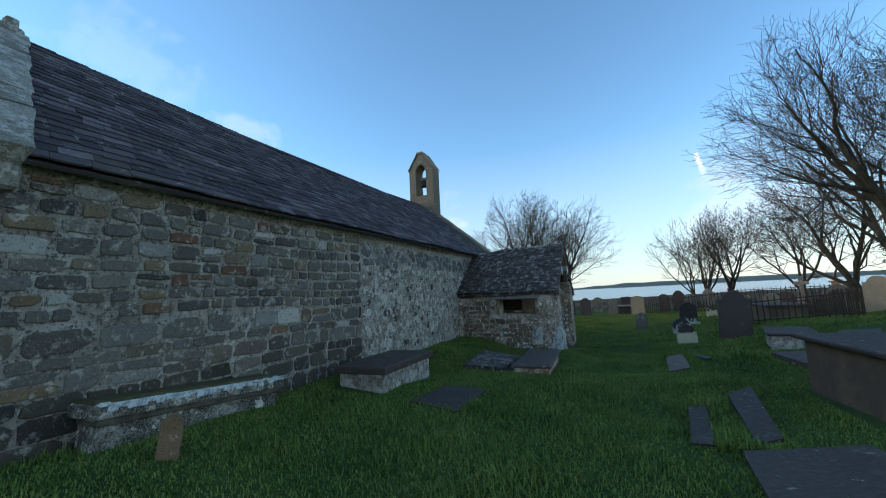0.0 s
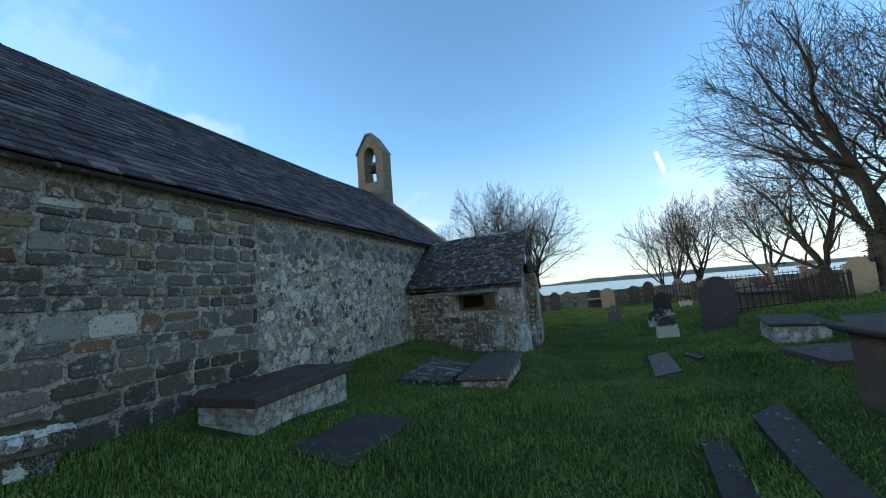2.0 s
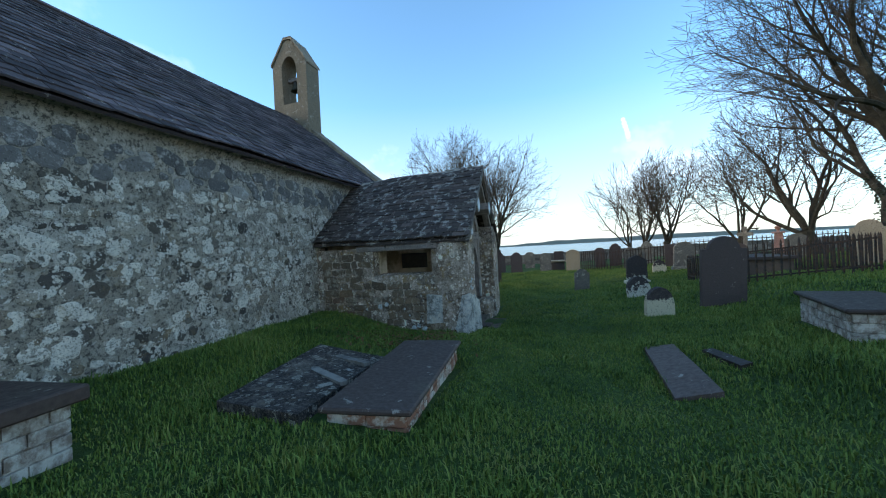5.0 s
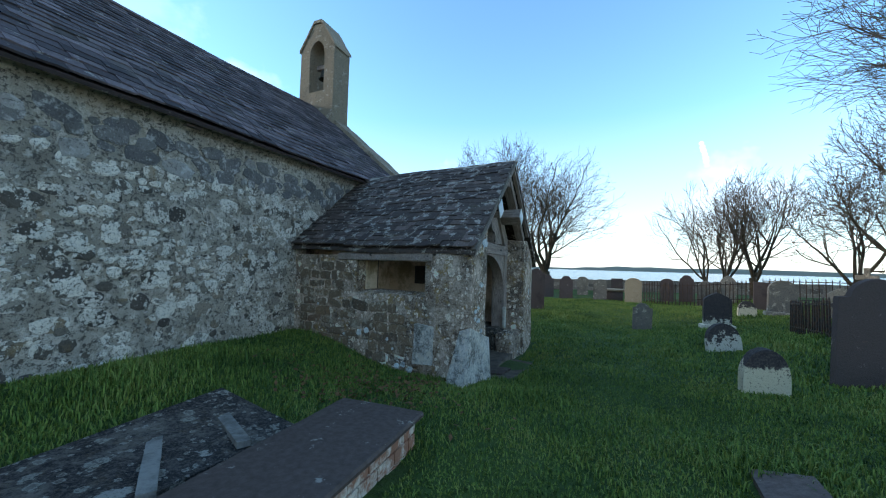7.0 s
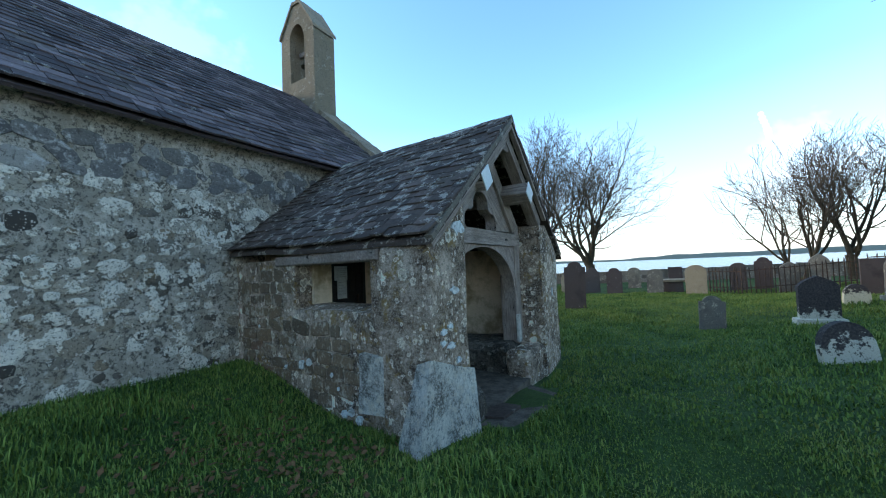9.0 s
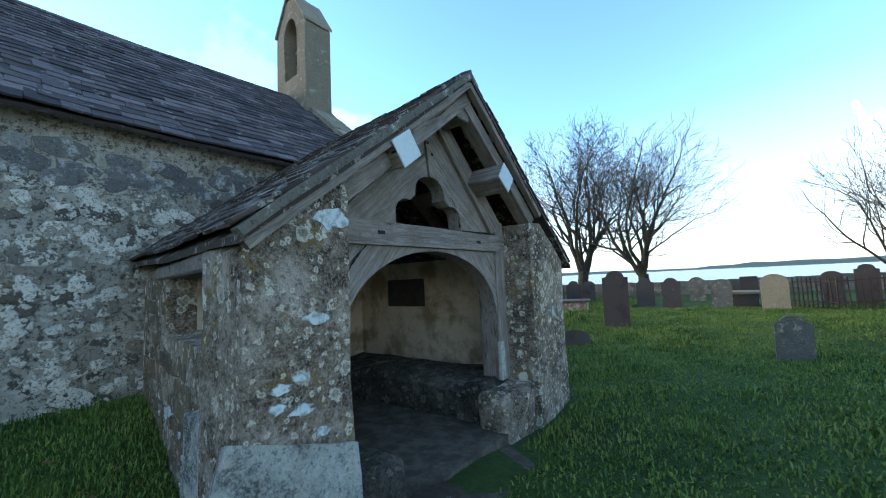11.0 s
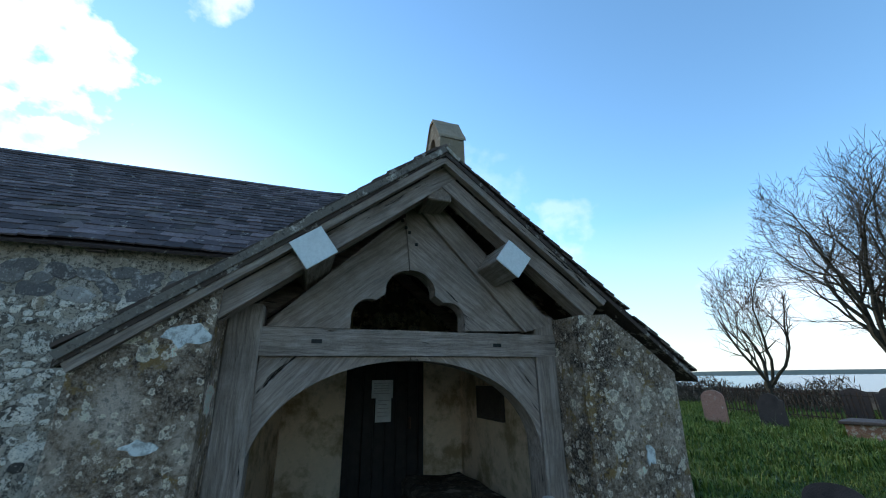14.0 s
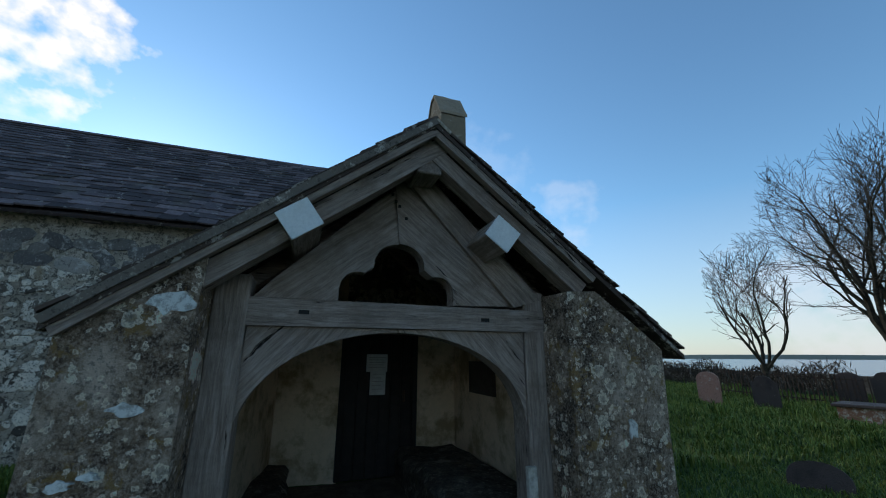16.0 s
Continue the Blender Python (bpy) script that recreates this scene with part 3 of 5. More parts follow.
# roof boards under the slates, both slopes
E_TIP = Vector((-4.70, 0, 3.09))
for sgn in (1, -1):
    tip = Vector((E_TIP.x if sgn > 0 else 2 * RIDGE_X - E_TIP.x, 0, E_TIP.z))
    o = Vector((OUT.x * sgn, 0, OUT.z))
    top = Vector((RIDGE_X, 0, RIDGE_Z))
    out = [tip - o * 0.01, top - o * 0.15, top - o * 0.23, tip - o * 0.05]
    bm = prism([(p.x, p.z) for p in out], "y", 1.35, Y1 - 0.4)
    for v in bm.verts:
        if v.co.y < 2 and v.co.z > 4:
            v.co.y += 1.0
    under(part("roof_deck", bm, M_SLATE), church)


# ---- pieces: slates and stones ----
def lay(name, pieces, shapes, material, parent, near):
    """Pieces given as (matrix, shape index). Those that near() picks become parts, the rest one joined mesh."""
    meshes = []
    for verts, faces in shapes:
        me = bpy.data.meshes.new(name)
        me.from_pydata(verts, [], faces)
        me.materials.append(material)
        meshes.append(me)
    back = parent.matrix_world.inverted()
    vs, fs, count = [], [], 0
    for m, k in pieces:
        if near(m.translation) and count < 300:
            ob = new(name, meshes[k])
            ob.parent = parent
            ob.matrix_parent_inverse = back
            ob.matrix_basis = m
            count += 1
        else:
            verts, faces = shapes[k]
            a = len(vs)
            vs.extend([tuple(m @ Vector(v)) for v in verts])
            fs.extend([tuple(a + i for i in f) for f in faces])
    if vs:
        ob = raw(name + "_rest", vs, fs, material, parent)
        ob.matrix_parent_inverse = back
        tagged(ob, kind="stuff")


def axes(o, a, b, c):
    return Matrix(((a.x, b.x, c.x, o.x), (a.y, b.y, c.y, o.y), (a.z, b.z, c.z, o.z), (0, 0, 0, 1)))


def slate_shapes(rng):
    """A slate 1 wide (x), 1 long (y), 1 thick (z), its tail a little ragged."""
    out = []
    for _ in range(6):
        tail = [(x, rng.uniform(-0.05, 0.05)) for x in (-0.5, -0.2, 0.15, 0.5)]
        rim = tail + [(0.5, 1.0), (-0.5, 1.0)]
        n = len(rim)
        vs = [(x, y, 1.0) for x, y in rim] + [(x, y, 0.0) for x, y in rim]
        fs = [tuple(range(n)), tuple(range(2 * n - 1, n - 1, -1))] + [(i, i + n, (i + 1) % n + n, (i + 1) % n) for i in range(n)]
        out.append((vs, fs))
    return out


def slates_on(surface, width, exposure, length, rng, wide, thick=0.011, jitter=0.004):
    """Courses over a patch: surface(u, v) gives a place, u and v from 0 to 1, v upwards."""
    pieces = []
    tall = (surface(0.5, 1) - surface(0.5, 0)).length
    rows = int(tall / exposure) + 1
    for r in range(rows):
        v = r * exposure / tall
        if v > 0.985:
            break
        run = (surface(1, v) - surface(0, v)).length
        x = -rng.uniform(0, wide[0])
        while x < run:
            w = rng.uniform(*wide)
            a, b = max(x, 0), min(x + w, run)
            x += w
            if b - a < 0.05:
                continue
            u = (a + b) / 2 / run
            p, q = surface(u, v), surface(u, min(1, v + 0.02))
            up = (q - p).normalized()
            along = (surface(min(1, u + 0.01), v) - surface(max(0, u - 0.01), v)).normalized()
            nor = along.cross(up).normalized()
            if nor.z < 0:
                nor = -nor
            l = min(length, tall - r * exposure + 0.04)
            lift = 0.026 + rng.uniform(0, jitter)
            lean = (up * l - nor * (lift - 0.008)).normalized()
            o = p + nor * lift + up * rng.uniform(-0.012, 0.012)
            across = (along + nor * rng.uniform(-0.02, 0.02) + up * rng.uniform(-0.012, 0.012)).normalized()
            pieces.append((axes(o, across * (b - a - 0.005), lean * l, nor * thick), rng.randrange(6)))
    return pieces


rng = random.Random(3)
SLATES = slate_shapes(rng)


def church_slope(u, v):
    sag = -0.16 * math.sin(math.pi * u) * v
    return Vector((E_TIP.x + SLOPE.x * v, 1.5 + v + (Y1 - 0.55 - 1.5 - v) * u, E_TIP.z + SLOPE.z * v + sag + 0.012 * math.sin(u * 23) * (1 - v)))


lay("slate", slates_on(church_slope, 15, 0.175, 0.31, rng, (0.20, 0.36), 0.023, 0.012), SLATES, M_SLATE, church, lambda p: p.z < 3.8 and 3.0 < p.y < 11.5)
# ridge capping
ridge = bmesh.new()
for i in range(32):
    y = 2.4 + i * 0.415
    sag = -0.16 * math.sin(math.pi * (y - 2.5) / 13.8)
    prism([(RIDGE_X - 0.17, RIDGE_Z - 0.10 + sag), (RIDGE_X, RIDGE_Z + 0.055 + sag), (RIDGE_X + 0.17, RIDGE_Z - 0.10 + sag), (RIDGE_X + 0.15, RIDGE_Z - 0.13 + sag), (RIDGE_X, RIDGE_Z + 0.02 + sag), (RIDGE_X - 0.15, RIDGE_Z - 0.13 + sag)], "y", y, y + 0.41 + 0.01 * (i % 3), 0, ridge)
under(part("ridge_tiles", ridge, M_SLATE), church)
# mortar fillet under the eaves slates
under(part("eaves_fillet", rough_up(prism([(WX + 0.002, EAVE - 0.16), (WX + 0.05, EAVE - 0.09), (WX + 0.15, EAVE - 0.075), (WX + 0.02, EAVE + 0.02)], "y", 1.5, Y1 - 0.7), 12, 0.008), M_MORTAR), church)


def coping(y0, y1, rise, pieces, mat, skew=0.0):
    """Raised coping stones up the gable, a stone at a time."""
    for i in range(pieces):
        a, b = i / pieces, (i + 1) / pieces - 0.004
        p, q = E_TIP + SLOPE * a, E_TIP + SLOPE * b
        n = OUT * rise
        lo = -0.12 if i == 0 else -0.08
        pts = [p + OUT * lo, q + OUT * lo, q + n * (1 + 0.06 * (i % 2)), p + n * (1 + 0.06 * ((i + 1) % 2))]
        bm = rough_up(prism([(c.x, c.z) for c in pts], "y", y0, y1 + 0.02 * (i % 2)), 3, 0.02, 3.0, i)
        for v in bm.verts:
            v.co.y += skew * (v.co.z - E_TIP.z) / SLOPE.z
        under(part("coping_stone", bm, mat), church)


coping(0.95, 1.50, 0.11, 8, M_COPING, 0.93)
coping(Y1 - 0.6, Y1 + 0.03, 0.13, 9, M_BELLSTONE)
under(part("kneeler", rough_up(boxed((WX - 0.5, 0.92, EAVE - 0.35), (WX + 0.16, 1.5, EAVE + 0.03), 0.03), 2, 0.02), M_COPING), church)
stub = bmesh.new()
box(stub, (RIDGE_X - 0.16, 2.05, RIDGE_Z - 0.05), (RIDGE_X + 0.16, 2.40, RIDGE_Z + 0.13), 0.03)
box(stub, (RIDGE_X - 0.08, 2.22, RIDGE_Z + 0.12), (RIDGE_X + 0.08, 2.36, RIDGE_Z + 0.30), 0.02)
under(part("finial_stub", rough_up(stub, 1, 0.015), M_COPING), church)


def bellcote():
    """The pointed bellcote on the west gable, open right through, with its bell."""
    ya, yb = Y1 - 0.72, Y1 - 0.02
    cx, half = RIDGE_X + 0.12, 0.61
    z0, zs, zt = 5.0, 7.56, 8.32
    op, o0, o1, ot = 0.27, 6.32, 7.40, 7.82
    arc = [(cx + op * math.cos(a), o1 + (ot - o1) * math.sin(a)) for a in np.linspace(0, math.pi / 2, 7)]
    arcl = [(2 * cx - p, q) for p, q in arc][::-1]
    right = [(cx, z0), (cx + half, z0), (cx + half, zs), (cx + 0.14, zt), (cx, zt)] + [(cx, ot)] + arc[::-1][1:] + [(cx + op, o0), (cx, o0)]
    left = [(2 * cx - p, q) for p, q in right]
    for side in (right, left):
        bm = prism(side, "y", ya, yb)
        under(part("bellcote_side", rough_up(bm, 3, 0.016, 3.0), M_BELLSTONE), church)
    for i, s in enumerate((1, -1)):
        pts = [(cx, zt + 0.02), (cx + s * 0.14, zt + 0.02), (cx + s * (half + 0.03), zs - 0.0), (cx + s * (half + 0.03), zs + 0.08), (cx + s * 0.14, zt + 0.11), (cx, zt + 0.11)]
        under(part("bellcote_coping", rough_up(prism(pts, "y", ya - 0.04, yb + 0.04), 2, 0.012, 3.0), M_BELLSTONE), church)
    bell = bmesh.new()
    prof = [(0.02, 0.32), (0.07, 0.31), (0.10, 0.24), (0.12, 0.12), (0.15, 0.03), (0.185, 0.0), (0.15, 0.01)]
    rings = [[bell.verts.new((cx + r * math.cos(a), (ya + yb) / 2 + r * math.sin(a), 6.83 + h)) for a in np.linspace(0, 2 * math.pi, 17)[:-1]] for r, h in prof]
    for a, b in zip(rings, rings[1:]):
        for i in range(16):
            bell.faces.new((a[i], a[(i + 1) % 16], b[(i + 1) % 16], b[i]))
    bell.faces.new(rings[0])
    b = under(part("bell", bell, M_BRONZE, None, "small dark bronze bell"), church)
    under(part("headstock", boxed((cx - op - 0.02, (ya + yb) / 2 - 0.06, 7.14), (cx + op + 0.02, (ya + yb) / 2 + 0.06, 7.27), 0.015), M_OAK), church)


bellcote()


def stone_shapes(rng, count=8):
    """Roughly squared stones, 1 x 1 across (x, y), 1 proud (z), with broken arrises."""
    out = []
    for _ in range(count):
        rim = []
        for cx, cy in ((-0.5, -0.5), (0.5, -0.5), (0.5, 0.5), (-0.5, 0.5)):
            sx, sy = (1 if cx > 0 else -1), (1 if cy > 0 else -1)
            c1, c2 = rng.uniform(0.06, 0.30), rng.uniform(0.08, 0.32)
            a, b = (cx - sx * c1, cy * rng.uniform(0.78, 1.0)), (cx * rng.uniform(0.82, 1.0), cy - sy * c2)
            rim += [a, b] if (sx * sy) < 0 else [b, a]
        rim = sorted(rim, key=lambda p: math.atan2(p[1], p[0]))
        n = len(rim)
        tilt = (rng.uniform(-0.2, 0.2), rng.uniform(-0.2, 0.2))
        vs = [(x, y, -0.6) for x, y in rim] + [(x * 0.97, y * 0.96, 0.55) for x, y in rim] + [(x * 0.84, y * 0.80, 1.0 + tilt[0] * x + tilt[1] * y) for x, y in rim]
        fs = [tuple(range(2 * n, 3 * n))]
        for k in (0, n):
            fs += [(k + i, k + (i + 1) % n, k + n + (i + 1) % n, k + n + i) for i in range(n)]
        out.append((vs, fs))
    return out


SHAPES = stone_shapes(rng)


def cobble_shapes(rng, count=10):
    """Rounded, weathered rubble faces, 1 x 1 across and 1 proud."""
    out = []
    for _ in range(count):
        n = 11
        rim = [(0.5 * rng.uniform(0.78, 1.08) * math.copysign(abs(math.cos(a)) ** 0.75, math.cos(a)), 0.5 * rng.uniform(0.78, 1.08) * math.copysign(abs(math.sin(a)) ** 0.75, math.sin(a))) for a in [2 * math.pi * (i + rng.uniform(-0.25, 0.25)) / n for i in range(n)]]
        vs = [(x, y, -0.8) for x, y in rim] + [(x * 0.97, y * 0.97, 0.35) for x, y in rim] + [(x * 0.72, y * 0.70, 1.0) for x, y in rim]
        fs = [tuple(range(2 * n, 3 * n))]
        for k in (0, n):
            fs += [(k + i, k + (i + 1) % n, k + n + (i + 1) % n, k + n + i) for i in range(n)]
        out.append((vs, fs))
    return out


COBBLES = cobble_shapes(rng)


def coursed(y0, y1, z0, z1, wide, tall, gap, rng, keep=1.0, proud=(0.012, 0.03)):
    """Rough courses of stones on the south face of the church."""
    pieces, z = [], z0
    while z < z1 - 0.07:
        h = min(rng.uniform(*tall), z1 - z)
        y = y0
        while y < y1 - 0.05:
            w = min(rng.uniform(*wide) * (0.7 + 0.6 * h / tall[1]), y1 - y)
            two = rng.random() < 0.16 and h > 0.17
            for k in range(2 if two else 1):
                hh = h / (2 if two else 1)
                zc = z + hh * (k + 0.5) + 0.03 * math.sin(y * 1.3 + z * 2)
                if rng.random() < keep:
                    m = axes(Vector((WX + 0.004, y + w / 2, zc)), Vector((0, w - gap, rng.uniform(-0.015, 0.015))), Vector((0, rng.uniform(-0.012, 0.012), hh - gap * rng.uniform(0.7, 1.2))), Vector((rng.uniform(*proud), 0, 0)))
                    pieces.append((m, rng.randrange(len(SHAPES))))
            y += w
        z += h
    return pieces


block = coursed(Y0, SEAM, 0.95, 1.62, (0.16, 0.50), (0.13, 0.26), 0.016, rng, 0.97, (0.004, 0.012))
block += coursed(Y0, SEAM, 1.62, EAVE - 0.13, (0.14, 0.40), (0.11, 0.21), 0.024, rng, 0.98, (0.008, 0.022))
lay("footing_stone", coursed(Y0, SEAM, 0.1, 0.95, (0.2, 0.55), (0.16, 0.30), 0.010, rng, 1.0, (0.006, 0.022)), SHAPES, M_DAMP, south, lambda p: False)
lay("stone", block, SHAPES, M_STONE, south, lambda p: 2.2 < p.y and p.z > 0.5)


def scattered(y0, y1, z0, z1, rng, gap=0.155, sizes=(0.06, 0.09, 0.12, 0.15, 0.18, 0.24, 0.34), most=0.22):
    """Small uneven rubble, set in no true courses."""
    pieces, z = [], z0
    while z < z1:
        y = y0 + rng.uniform(0, 0.1)
        while y < y1:
            w = rng.choice(sizes) * rng.uniform(0.8, 1.2)
            h = min(w * rng.uniform(0.5, 1.0), most)
            if rng.random() < 0.88:
                a = radians(rng.gauss(0, 14))
                m = axes(Vector((WX + rng.uniform(-0.004, 0.004), y + w / 2, z + rng.uniform(-0.055, 0.055))), Vector((0, w * math.cos(a), w * math.sin(a))), Vector((0, -h * math.sin(a), h * math.cos(a))), Vector((rng.uniform(0.005, 0.014), 0, 0)))
                pieces.append((m, rng.randrange(len(COBBLES))))
            y += w * rng.uniform(0.85, 1.25) + 0.01
        z += gap * rng.uniform(0.75, 1.1)
    return pieces


lay("rubble", scattered(SEAM + 0.02, Y1 - 0.1, 0.15, 2.42, rng, 0.14), COBBLES, M_RUBBLE, south, lambda p: 7.5 < p.y < 11.0)
lay("dark_rubble", scattered(SEAM + 0.02, Y1 - 0.1, 2.5, EAVE - 0.2, rng, 0.17, (0.12, 0.2, 0.28, 0.36, 0.42), 0.21), COBBLES, M_DARKRUB, south, lambda p: False)
# ---- porch ----
FX, RAKE = -1.63, -1.58
P_IN, P_OUT = Vector((-4.9, 12.0, 0)), Vector((FX, 11.53, 0))
APEX = Vector((RAKE, 13.58, 3.21))
BACK = Vector((-5.1, 13.80, 3.12))
LE_F, LE_B = Vector((RAKE, 11.50, 1.60)), Vector((-4.92, 11.90, 1.67))
RE_F, RE_B = Vector((RAKE, 15.80, 1.47)), Vector((-4.92, 15.74, 1.60))
porch = thing("porch", (FX, 13.5, -0.2))
tagged(porch, "low stone porch with weathered oak arch and slate roof", "porch")
bpy.context.view_layer.update()


def pp(name, bm, mat, label=""):
    ob = under(part(name, bm, mat), porch)
    if label:
        ob["label"] = label
    return ob


def left_wall():
    """The side wall, at a slight skew to the church, with a wide unglazed window right through it."""
    d = (P_OUT - P_IN)
    run, d = d.length, d.normalized()
    turn = Matrix.Translation(P_IN) @ Matrix.Rotation(math.atan2(d.y, d.x), 4, "Z")
    w0, w1, sill, head, thick = 1.36, 2.62, 0.98, 1.50, 0.46
    bm = bmesh.new()
    for a, b, lo, hi in ((-0.3, run - 0.12, -0.4, sill), (-0.3, w0, sill, head), (w1, run - 0.12, sill, head), (-0.3, run - 0.12, head, 1.53)):
        box(bm, (a, 0, lo), (b, thick, hi))
    bmesh.ops.remove_doubles(bm, verts=bm.verts, dist=0.001)
    rough_up(bm, 5, 0.016, 2.0, 5)
    bmesh.ops.transform(bm, matrix=turn, verts=bm.verts)
    pp("side_wall", bm, M_CAST, "rubble side wall under flaking roughcast")
    bm = boxed((w0 - 0.35, -0.03, head - 0.05), (w1 + 0.12, thick * 0.6, head + 0.06), 0.015)
    bmesh.ops.transform(bm, matrix=turn, verts=bm.verts)
    pp("lintel", bm, M_OAK)
    bm = prism([(0.012, sill - 0.09), (0.012, sill - 0.04), (0.2, sill + 0.025), (thick + 0.02, sill + 0.03), (thick + 0.02, sill - 0.09)], "x", w0 - 0.02, w1 + 0.02)
    rough_up(bm, 3, 0.014, 3.0)
    bmesh.ops.transform(bm, matrix=turn, verts=bm.verts)
    pp("window_sill", bm, M_CAST)
    # plastered inner face
    bm = bmesh.new()
    for a, b, lo, hi in ((0, run - 0.5, -0.3, sill), (0, w0, sill, head), (w1, run - 0.5, sill, head), (0, run - 0.5, head, 1.75)):
        box(bm, (a, thick + 0.003, lo), (b, thick + 0.03, hi))
    bmesh.ops.transform(bm, matrix=turn, verts=bm.verts)
    pp("plaster", bm, M_PLASTER)
    # plastered reveals
    bm = boxed((w0 + 0.003, 0.22, sill + 0.03), (w0 + 0.035, thick, head - 0.05), 0)
    bmesh.ops.transform(bm, matrix=turn, verts=bm.verts)
    pp("window_reveal", bm, M_PLASTER)
    bm = boxed((w1 - 0.035, 0.22, sill + 0.03), (w1 - 0.003, thick, head - 0.06), 0)
    bmesh.ops.transform(bm, matrix=turn, verts=bm.verts)
    pp("window_reveal", bm, M_PLASTER)


left_wall()


def side_rubble(rng):
    """Bare brown stones grinning through the roughcast of the porch's side wall, low down and beside the window."""
    d = (P_OUT - P_IN).normalized()
    face = Vector((d.y, -d.x, 0))
    pieces, z = [], -0.05
    while z < 1.42:
        x = 0.12 + rng.uniform(0, 0.15)
        stop = 2.35 - 0.35 * max(0.0, z) if z < 0.85 else 1.05
        while x < stop:
            w, h = rng.uniform(0.12, 0.38), rng.uniform(0.10, 0.17)
            if rng.random() < 0.86:
                a = radians(rng.gauss(0, 6))
                along, up = d * math.cos(a) + Vector((0, 0, math.sin(a))), Vector((0, 0, math.cos(a))) - d * math.sin(a)
                pieces.append((axes(P_IN + d * (x + w / 2) + Vector((0, 0, z)) + face * 0.006, along * (w - 0.012), up * (h + 0.01), face * rng.uniform(0.004, 0.012)), rng.randrange(len(SHAPES))))
            x += w
        z += 0.14
    return pieces


lay("side_stone", side_rubble(random.Random(17)), SHAPES, M_BROWNRUB, porch, lambda p: True)
pp("pier", rough_up(prism([(11.53, -0.4), (12.17, -0.4), (12.17, 2.0), (11.55, 1.53)], "x", FX - 0.5, FX), 5, 0.022, 2.2, 9), M_CAST, "stone pier crusted with white and ochre lichen")
pp("pier", rough_up(prism([(14.69, -0.5), (15.56, -0.5), (15.6, 1.50), (14.98, 1.96), (14.69, 1.93)], "x", FX - 0.45, FX), 5, 0.018, 2.2, 3), M_CAST)
pp("side_wall", rough_up(boxed((-4.9, 15.02, -0.5), (FX - 0.45, 15.56, 1.55), 0), 5, 0.014), M_CAST)
pp("plaster", boxed((-4.87, 14.98, -0.2), (FX - 0.46, 15.017, 1.62), 0), M_PLASTER)
pp("plaster", prism([(12.4, -0.2), (13.32, -0.2), (13.32, 2.7), (12.4, 1.95)], "x", -4.898, -4.86), M_PLASTER)
pp("plaster", prism([(14.35, -0.2), (14.98, -0.2), (14.98, 2.0), (14.35, 2.5)], "x", -4.898, -4.86), M_PLASTER)
# battered plinth at the front corner
bm = bmesh.new()
lowr = [(-1.93, 11.33, -0.25), (-1.63, 11.21, -0.25), (-1.53, 12.18, -0.3), (-2.0, 12.20, -0.3)]
topr = [(-1.75, 11.49, 0.60), (-1.59, 11.45, 0.66), (-1.575, 12.15, 0.44), (-2.0, 12.15, 0.4)]
va, vb = [bm.verts.new(p) for p in lowr], [bm.verts.new(p) for p in topr]
bm.faces.new(va)
bm.faces.new(vb)
for i in range(4):
    bm.faces.new((va[i], va[(i + 1) % 4], vb[(i + 1) % 4], vb[i]))
pp("plinth", rough_up(bm, 3, 0.016, 2.6), M_WASH, "battered corner plinth with flaking limewash")
pp("patch", rough_up(boxed((-2.42, 11.555, 0.12), (-1.98, 11.70, 0.62), 0.0), 3, 0.02, 4), M_WASH)
# floor, step and benches
pp("floor", rough_up(boxed((-4.9, 11.9, -0.5), (FX - 0.05, 15.05, -0.16), 0), 6, 0.014), M_FLOOR)
pp("bench", rough_up(boxed((-4.87, 14.08, -0.3), (-1.98, 14.98, 0.22), 0.07), 7, 0.06, 2.6), M_DARKBENCH, "rough dark stone bench")
pp("bench_end", rough_up(boxed((-2.0, 14.02, -0.5), (FX - 0.02, 14.70, 0.17), 0.05), 4, 0.035, 2.4, 4), M_CAST)
pp("bench", rough_up(boxed((-4.87, 11.9, -0.3), (-1.72, 12.72, 0.14), 0.08), 7, 0.06, 2.6, 7), M_DARKBENCH, "rough dark stone bench")

# church door inside the porch
door = thing("door_1", (-4.86, 13.83, -0.14))
tagged(door, "black boarded church door with pinned paper notices", "door", kind="structure")
for i in range(6):
    part("board", boxed((-0.02, -0.47 + i * 0.157, 0), (0.03, -0.47 + i * 0.157 + 0.153, 1.95), 0.006), M_DOOR, door)
for s in (-1, 1):
    part("jamb", boxed((-0.03, s * 0.51 - 0.04, 0), (0.06, s * 0.51 + 0.04, 2.0), 0.01), M_DOOR, door)
part("latch", boxed((0.03, 0.33, 0.95), (0.06, 0.37, 1.1), 0.008), M_IRON, door)
for y0, y1, z0, z1, lab in ((-0.20, 0.10, 1.36, 1.60, "upper white notice"), (-0.14, 0.08, 1.05, 1.37, "lower white notice")):
    nb = thing("notice", (-4.82, 13.83, -0.14))
    tagged(nb, lab + " sheet pinned to the black door", "notice")
    part("sheet", boxed((0, y0, z0), (0.004, y1, z1), 0), M_PAPER, nb)
    for i in range(5):
        z = z1 - 0.04 - i * (z1 - z0 - 0.07) / 5
        part("text_line", boxed((0.0045, y0 + 0.03, z - 0.006), (0.0055, y1 - 0.03 - 0.03 * (i % 2), z), 0), M_PRINT, nb)
bpy.context.view_layer.update()
plaque = thing("notice_board", (-3.82, 14.96, 1.16))
tagged(plaque, "small dark framed notice board on the plastered porch wall", "board")
part("panel", boxed((-0.33, -0.02, -0.16), (0.33, 0.015, 0.18), 0.004), M_BOARD, plaque)
